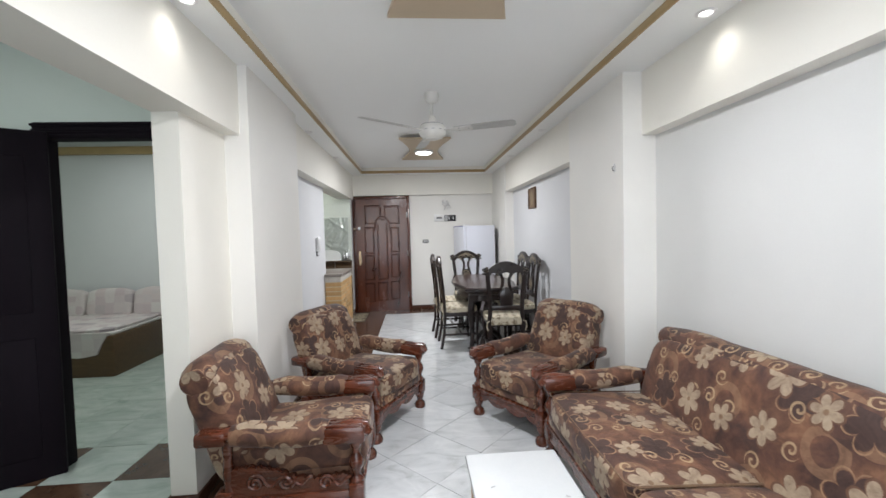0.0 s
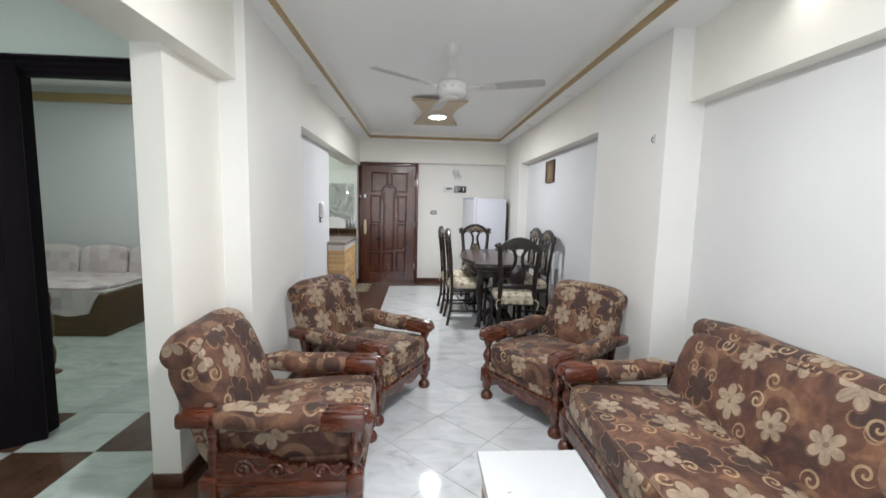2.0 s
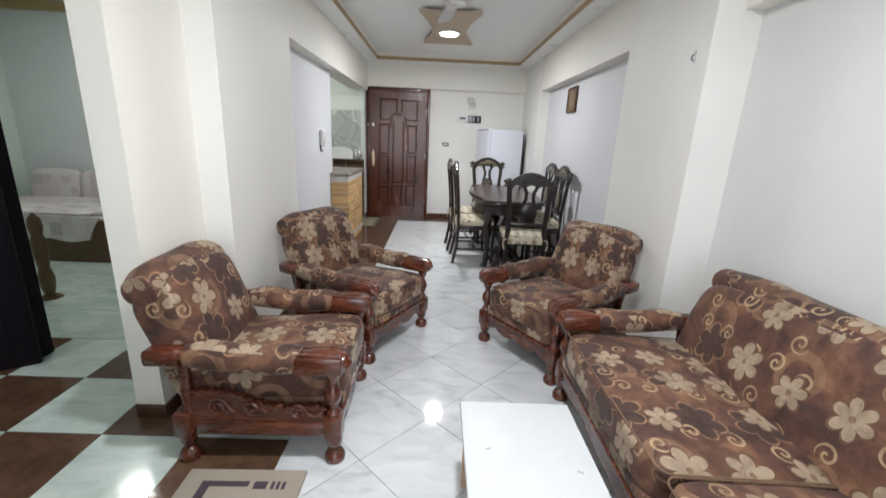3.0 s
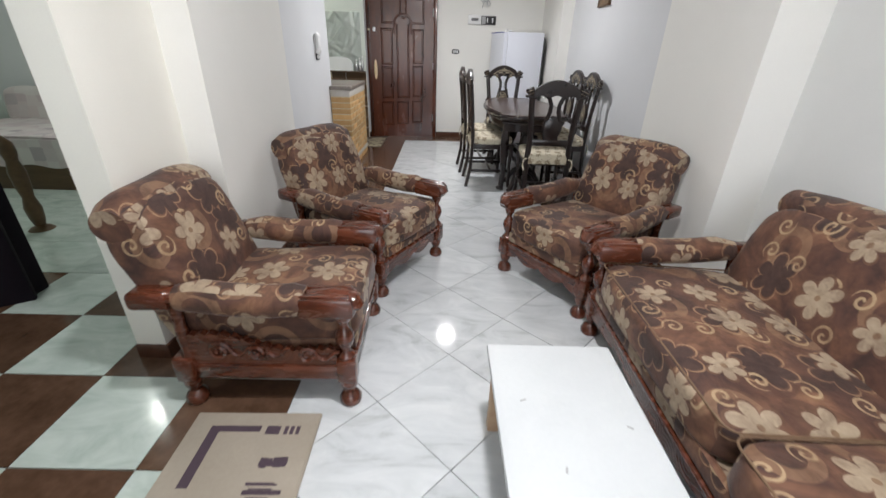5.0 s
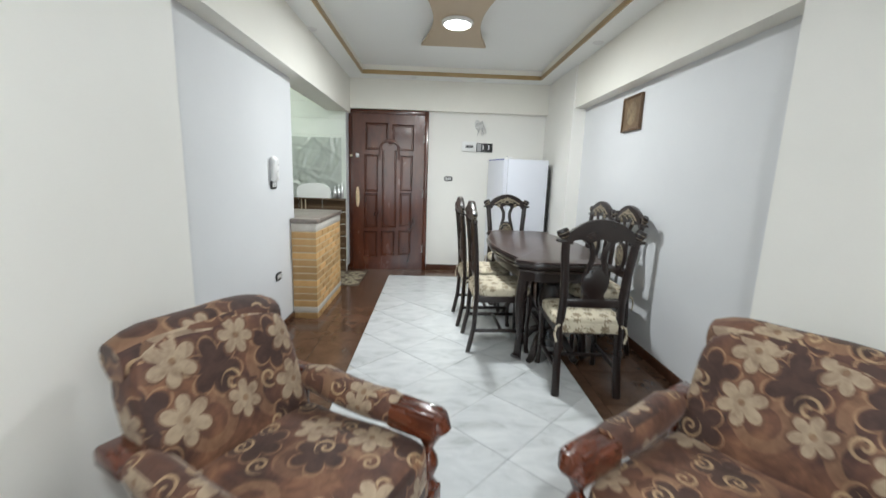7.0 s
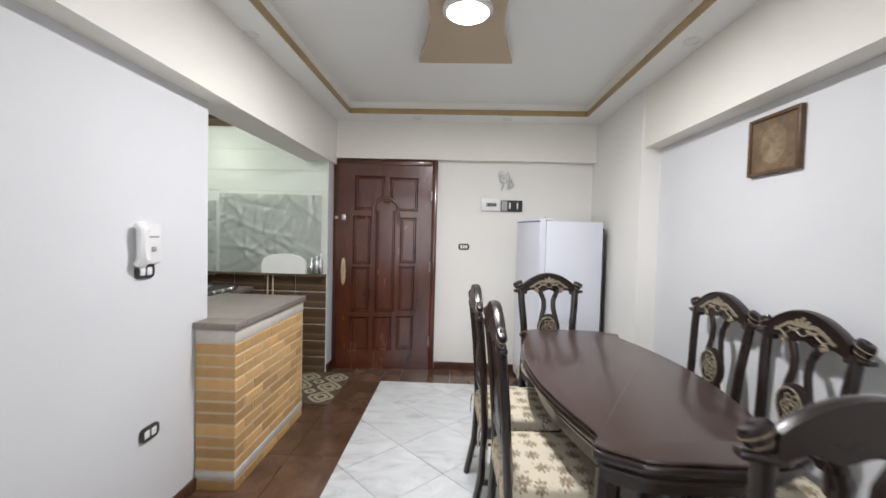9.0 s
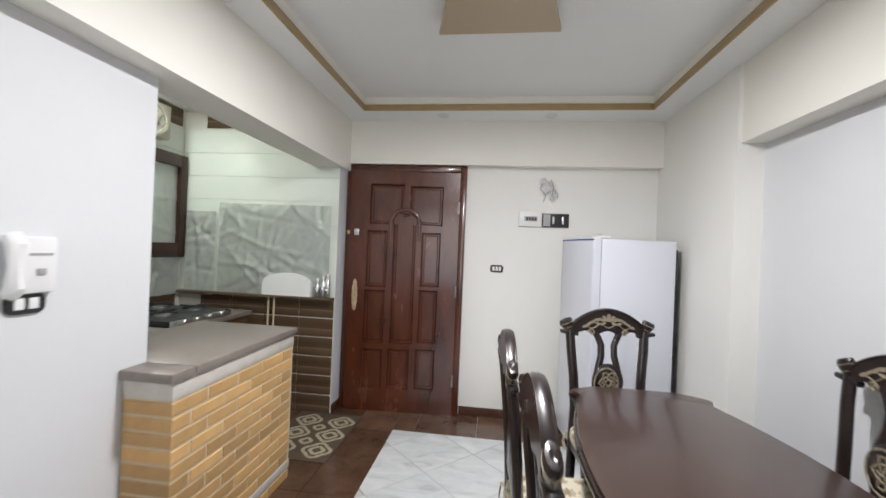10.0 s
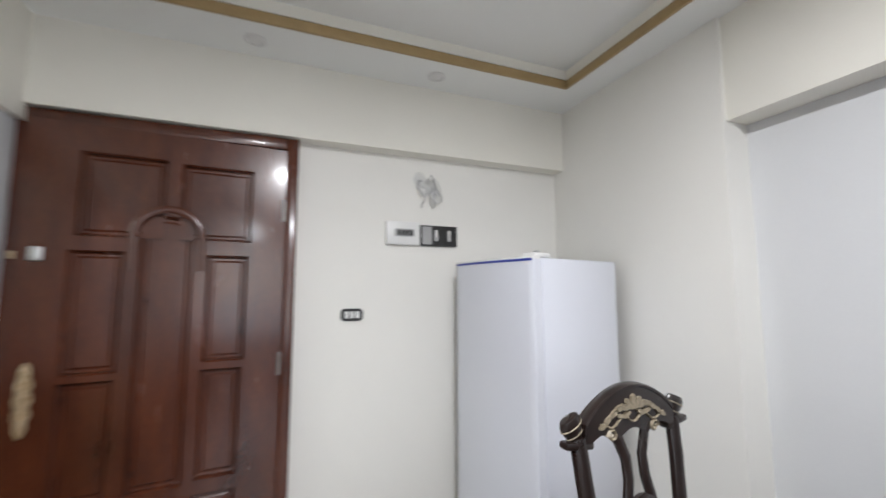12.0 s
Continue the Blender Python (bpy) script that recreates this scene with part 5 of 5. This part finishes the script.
ov = thing("oval_cover", "white rounded plastic cover with two thin pipes", "cover", m=pose(-0.40, KY - 0.045, 0.965))
pts = [(0.215 * math.cos(a) if abs(math.cos(a)) < 0.98 else 0.212 * math.copysign(1, math.cos(a)), 0.0 + 0.185 * max(0.0, math.sin(a)) ** 0.38) for a in [math.pi * i / 20 for i in range(21)]]
part("cover", prism(bmesh.new(), pts, -0.02, 0.02, Matrix(((1, 0, 0, 0), (0, 0, 1, 0), (0, 1, 0, 0), (0, 0, 0, 1)))), WHITEPL, ov)
for x in (-0.16, -0.11):
    part("pipe", lathe(bmesh.new(), [(0.008, -0.93), (0.008, 0.0)], 8), MORTAR, ov, m=pose(x, 0.0, 0))
for i, x in enumerate((-0.135, -0.085, -0.045)):
    bt = thing("bottle", "small silvery bottle standing on the tile ledge", "bottle", "bottles on the ledge", m=pose(x, KY - 0.055, 0.975))
    part("body", lathe(bmesh.new(), [(0.018, 0), (0.022, 0.01), (0.022, 0.08 + 0.02 * i), (0.009, 0.10 + 0.02 * i), (0.009, 0.125 + 0.02 * i)], 12), STEEL, bt)
    part("cap", lathe(bmesh.new(), [(0.011, 0.125 + 0.02 * i), (0.011, 0.145 + 0.02 * i)], 10), WHITEPL, bt)
setting("kitchen_ledge", boxes((KX, -0.002, KY - 0.085, KY - 0.004, 0.945, 0.965), bev=0.004), KTILE, "narrow tiled ledge over the brown tiles", "ledge", smooth=40)

FRAMEBR = surface("dark_brown_window_frame", (0.022, 0.009, 0.006), (0.050, 0.020, 0.012), 6, 0.35, 60, 0.1)
wn_ = tagged(new("window_1"), "dark framed kitchen window covered with foil", "window", kind="structure")
for y0, y1, z0, z1 in ((-0.33, -0.26, 1.24, 2.10), (-1.02, -0.95, 1.24, 2.10), (-0.95, -0.33, 1.24, 1.36), (-0.95, -0.33, 2.00, 2.10)):
    part("frame", boxes((KX + 0.002, KX + 0.062, y0, y1, z0, z1), bev=0.006), FRAMEBR, wn_)
part("foil_pane", crumpled(bmesh.new(), 0.62, 0.64, 9.0, 0.008), FOIL, wn_, "foil over the pane", m=pose(KX + 0.012, -0.95, 1.36, 0, 0, 90))
fs = thing("foil_sheet", "crinkled foil hung behind the stove", "foil sheet", "foil sheets", m=pose(KX + 0.012, -1.02, 0.93, 0, 0, 90))
part("sheet", crumpled(bmesh.new(), 0.74, 0.30, 13.0), FOIL, fs, smooth=24)
ex = thing("exhaust_fan", "beige square exhaust fan high on the wall", "exhaust fan", m=pose(KX + 0.002, -0.66, 2.31))
IVORY = surface("yellowed_plastic", (0.46, 0.43, 0.34), (0.54, 0.51, 0.41), 6, 0.45, 90, 0.05)
part("housing", boxes((0, 0.10, -0.155, 0.155, -0.135, 0.135), bev=0.012), IVORY, ex)
part("ring", lathe(bmesh.new(), [(0.095, 0), (0.118, 0.0), (0.118, 0.014), (0.095, 0.014), (0.095, 0)], 28), IVORY, ex, m=pose(0.10, 0, 0, 0, 90, 0))
part("opening", lathe(bmesh.new(), [(0.0, 0.0), (0.094, 0.0), (0.094, 0.003), (0.0, 0.003)], 24), GREY, ex, m=pose(0.10, 0, 0, 0, 90, 0))
for a in range(0, 360, 72):
    part("fan_blade", prism(bmesh.new(), [(0.02, -0.012), (0.088, -0.03), (0.088, 0.022), (0.02, 0.012)], 0.0, 0.003), IVORY, ex, m=pose(0.106, 0, 0, 0, 90, 0) @ pose(0, 0, 0, 0, 0, a))
part("hub", lathe(bmesh.new(), [(0.024, 0), (0.022, 0.012), (0.0, 0.016)], 14), IVORY, ex, m=pose(0.105, 0, 0, 0, 90, 0))

kl = thing("kitchen_lamp", "small round lit lamp on the kitchen ceiling", "ceiling lamp", m=pose(-1.17, -1.04, 2.62))
part("base", lathe(bmesh.new(), [(0.0, 0.0), (0.085, 0.0), (0.09, -0.012), (0.084, -0.030), (0.0, -0.030)], 24), WHITEPL, kl)
part("diffuser", lathe(bmesh.new(), [(0.080, -0.030), (0.076, -0.060), (0.055, -0.084), (0.0, -0.092)], 24), GLOW, kl, "lit opal dome")
kb = thing("kitchen_cabinet", "low kitchen unit under the stove", "cabinet")
part("body", boxes((KX, -0.70, -1.30, -0.33, 0.0, 0.80), bev=0.004), BEDWOOD, kb)
part("door", boxes((-0.698, -0.682, -0.80, -0.35, 0.08, 0.76), bev=0.004), BEDWOOD, kb)
part("door", boxes((-0.698, -0.682, -1.28, -0.82, 0.08, 0.76), bev=0.004), BEDWOOD, kb)
part("worktop", boxes((KX, -0.67, -1.32, -0.325, 0.80, 0.835), bev=0.004), GRANITE, kb)
st = thing("gas_hob", "black four-burner gas hob on the kitchen unit", "stove", m=pose(-1.02, -0.86, 0.835))
part("body", boxes((-0.30, 0.32, -0.29, 0.29, 0.0, 0.045), bev=0.010), BLACKPL, st)
part("trim", boxes((0.322, 0.332, -0.29, 0.29, 0.005, 0.04), bev=0.003), STEEL, st)
for x in (-0.14, 0.14):
    for y in (-0.14, 0.14):
        bu = part("burner", lathe(bmesh.new(), [(0.05, 0.045), (0.05, 0.058), (0.035, 0.064), (0.0, 0.066)], 18), STEEL, st, m=pose(x, y, 0))
        for a in (0, 90):
            part("pan_support", boxes((-0.11, 0.11, -0.006, 0.006, 0.066, 0.080), bev=0.002), BLACKPL, bu, m=pose(0, 0, 0, 0, 0, a))
for y in (-0.18, -0.06, 0.06, 0.18):
    part("knob", lathe(bmesh.new(), [(0.018, 0), (0.018, 0.014), (0.014, 0.02)], 12), STEEL, st, m=pose(0.332, y, 0.022, 0, 90, 0))
bo = thing("water_bottle", "clear bluish plastic water bottle on the counter", "bottle", m=pose(-0.36, -1.72, 0.896))
PET = surface("bluish_plastic", (0.30, 0.42, 0.62), (0.42, 0.54, 0.72), 6, 0.15, 60, 0.02)
PET.node_tree.nodes["Principled BSDF"].inputs["Transmission Weight"].default_value = 0.7
part("body", lathe(bmesh.new(), [(0.034, 0), (0.04, 0.01), (0.04, 0.06), (0.037, 0.07), (0.04, 0.08), (0.04, 0.15), (0.034, 0.18), (0.014, 0.215), (0.014, 0.235)], 18), PET, bo)
part("cap", lathe(bmesh.new(), [(0.017, 0.23), (0.017, 0.25)], 12), BLUE, bo)

# patterned mat at the kitchen entrance
MATB = surface("brown_patterned_mat", (0.055, 0.035, 0.022), (0.10, 0.065, 0.04), 20, 0.85, 200, 0.4)
MATC = surface("cream_mat_pattern", (0.28, 0.24, 0.16), (0.42, 0.37, 0.27), 20, 0.85, 200, 0.4)
mat = thing("floor_mat", "brown mat with cream ring ornaments at the kitchen entrance", "mat", m=pose(0.02, -0.56, 0.012))
part("mat", boxes((-0.26, 0.26, -0.42, 0.31, 0.0, 0.006), bev=0.002), MATB, mat)
for x, y in ((-0.12, 0.16), (0.14, 0.16), (-0.12, -0.06), (0.14, -0.06), (-0.12, -0.28), (0.14, -0.28), (0.01, 0.05), (0.01, -0.17)):
    big = abs(x) > 0.05
    r = 0.085 if big else 0.035
    for rr in ((r, r * 0.5) if big else (r,)):
        pts = [(x + rr * math.cos(2 * math.pi * i / 24) * (1 + 0.12 * math.cos(8 * math.pi * i / 24)), y + rr * math.sin(2 * math.pi * i / 24) * (1 + 0.12 * math.cos(8 * math.pi * i / 24)), 0.0055) for i in range(24)]
        part("ornament", sweep(bmesh.new(), pts, 0.028, 0.006, 6, up=(0, 0, 1), closed=True), MATC, mat)

# ---- floors, tile by tile ----
setting("ground", boxes((-60, 60, -60, 60, -0.30, -0.16)), GROUT, "plain ground below the flat", "ground")
floor = setting("floor", boxes((-3.9, 3.0, -8.95, 0.0, -0.15, 0.002)), GROUT, "tiled floor of white marble with brown borders", "floor")


def clip(poly, axis, value, keep_less):
    out = []
    for i, p in enumerate(poly):
        q = poly[(i + 1) % len(poly)]
        pin, qin = ((p[axis] <= value) == keep_less), ((q[axis] <= value) == keep_less)
        if pin:
            out.append(p)
        if pin != qin:
            t = (value - p[axis]) / (q[axis] - p[axis])
            out.append((p[0] + t * (q[0] - p[0]), p[1] + t * (q[1] - p[1])))
    return out


def tile(poly, material, x0, x1, y0, y1):
    for axis, v, less in ((0, x0, False), (0, x1, True), (1, y0, False), (1, y1, True)):
        poly = clip(poly, axis, v, less)
        if len(poly) < 3:
            return
    area = abs(sum(a[0] * b[1] - b[0] * a[1] for a, b in zip(poly, poly[1:] + poly[:1]))) / 2
    if area < 0.003:
        return
    cx, cy = sum(p[0] for p in poly) / len(poly), sum(p[1] for p in poly) / len(poly)
    bm = prism(bmesh.new(), [(x - cx, y - cy) for x, y in poly], 0.0, 0.009)
    piece("tile", finish(bm, "tile", material, 0), floor, pose(cx, cy, 0.0015 + 0.0004 * ((round(cx * 50) * 7 + round(cy * 50)) % 3)))


MX0, MX1, MY1 = 0.575, 2.07, -0.415
D = 0.2885
for i in range(-4, 6):
    for j in range(-16, 17):
        if (i + j) % 2 == 0:
            continue
        x, y, h = 1.2 + D * i, -4.698 + D * j, D - 0.0021
        tile([(x - h, y), (x, y - h), (x + h, y), (x, y + h)], MARBLE, MX0, MX1, -8.75, MY1)
S, G = 0.4175, 0.0018
for i in range(-8, 3):
    for j in range(-9, 3):
        x0, y0 = -0.675 + S * i, -5.455 + S * j
        if y0 > -4.7 and x0 < -0.3:
            continue
        if j > 1:
            continue
        m_ = GREENTILE if (i + j) % 2 == 0 else BROWNTILE
        tile([(x0 + G, y0 + G), (x0 + S - G, y0 + G), (x0 + S - G, y0 + S - G), (x0 + G, y0 + S - G)], m_, -3.75, MX0 - 0.003, -8.75, -4.62)
for i in range(-9, 2):
    for j in range(0, 7):
        x0, y0 = -0.675 + S * i, -4.62 + S * j
        tile([(x0 + G, y0 + G), (x0 + S - G, y0 + G), (x0 + S - G, y0 + S - G), (x0 + G, y0 + S - G)], GREENTILE, -3.75, -0.20, -4.615, -1.95)
for i in range(-4, 9):
    for j in range(0, 12):
        x0, y0 = -1.145 + 0.47 * i, -4.615 + S * j
        for a0, a1, b0, b1 in ((-0.10, MX0 - 0.003, -4.615, 0.0), (MX1 + 0.003, 2.79, -4.615, 0.0), (MX0, MX1, MY1 + 0.003, 0.0), (-1.42, -0.103, -1.90, -0.233)):
            tile([(x0 + G, y0 + G), (x0 + 0.47 - G, y0 + G), (x0 + 0.47 - G, y0 + S - G), (x0 + G, y0 + S - G)], BROWNTILE, a0, a1, b0, b1)
for j in range(0, 10):
    y0 = -4.615 - S * (j + 1)
    tile([(MX1 + 0.003, y0 + G), (2.42, y0 + G), (2.42, y0 + S - G), (MX1 + 0.003, y0 + S - G)], BROWNTILE, MX1, 2.79, -8.75, -4.6)
    tile([(2.423, y0 + G), (2.79, y0 + G), (2.79, y0 + S - G), (2.423, y0 + S - G)], BROWNTILE, MX1, 2.79, -8.75, -4.6)

# ---- kitchen wall tiles ----
kw = tagged(new("kitchen_tiling"), "striped brown and white glazed kitchen wall tiles", "wall tiles", kind="structure")
part("joint_bed", boxes((KX, -0.001, KY - 0.003, KY, 0.0, 2.50), (KX, KX + 0.003, -1.9, KY - 0.003, 0.0, 2.50)), WLINE, kw)
RH, RW = 0.158, 0.30
bmt = finish(boxes((0, RW - 0.004, -0.006, 0, 0, RH - 0.009), bev=0.0015), "tile", KTILE, 0)
bml = finish(boxes((0, 0.006, 0, RW - 0.004, 0, RH - 0.009), bev=0.0015), "tile", KTILE, 0)
wmt = finish(boxes((0, 0.48 - 0.003, -0.006, 0, 0, 0.195), bev=0.0015), "tile", WTILE, 0)
wml = finish(boxes((0, 0.006, 0, 0.48 - 0.003, 0, 0.195), bev=0.0015), "tile", WTILE, 0)
for r in range(6):
    for c in range(4):
        piece("tile", bmt, kw, pose(-0.004 - RW * (c + 1), KY - 0.003, 0.004 + RH * r))
    for c in range(5):
        piece("tile", bml, kw, pose(KX + 0.003, -1.78 + RW * c, 0.004 + RH * r))
for r in range(7):
    for c in range(3):
        piece("tile", wmt if r < 6.5 else bmt, kw, pose(-0.004 - 0.472 * (c + 1), KY - 0.003, 0.957 + 0.198 * r))
    for c in range(3):
        piece("tile", wml, kw, pose(KX + 0.003, -1.70 + 0.48 * c, 0.957 + 0.198 * r))
for c in range(4):
    piece("tile", bmt, kw, pose(-0.004 - RW * (c + 1), KY - 0.010, 2.355))
for c in range(5):
    piece("tile", bml, kw, pose(KX + 0.010, -1.78 + RW * c, 2.355))

# ---- bricks of the counter ----
PB, BH = 0.0606, 0.050
rb = random.Random(3)


def brick_mesh(w, axis):
    bm = boxes((0, w, 0, 0.02, 0, BH), bev=0.004) if axis == "x" else boxes((0, 0.02, 0, w, 0, BH), bev=0.004)
    return finish(bm, "brick", BRICK, 0)


def corner_brick(deep):
    return finish(boxes((0, CX1 - CX0 + 0.004, 0, deep, 0, BH), bev=0.004), "brick", BRICK, 0)


corner_long, corner_short, long_me, half_me = corner_brick(0.19), corner_brick(0.095), brick_mesh(0.188, "y"), brick_mesh(0.09, "y")
for r in range(12):
    z, odd = (0.012 if r == 0 else 0.1235 + PB * (r - 1)), r % 2 == 1
    piece("brick", corner_long if odd else corner_short, ctr, pose(CX0 + 0.002, CY0 - 0.005 + rb.uniform(-0.001, 0.001), z))
    y = CY0 - 0.005 + (0.19 if odd else 0.095) + 0.011
    while y < CY1 - 0.05:
        me_, w = long_me, 0.188
        if y + w > CY1 + 0.006:
            me_, w = half_me, 0.09
            if y + w > CY1 + 0.012:
                break
        piece("brick", me_, ctr, pose(CX1 - 0.014 + rb.uniform(-0.001, 0.001), y, z))
        y = y + w + 0.011
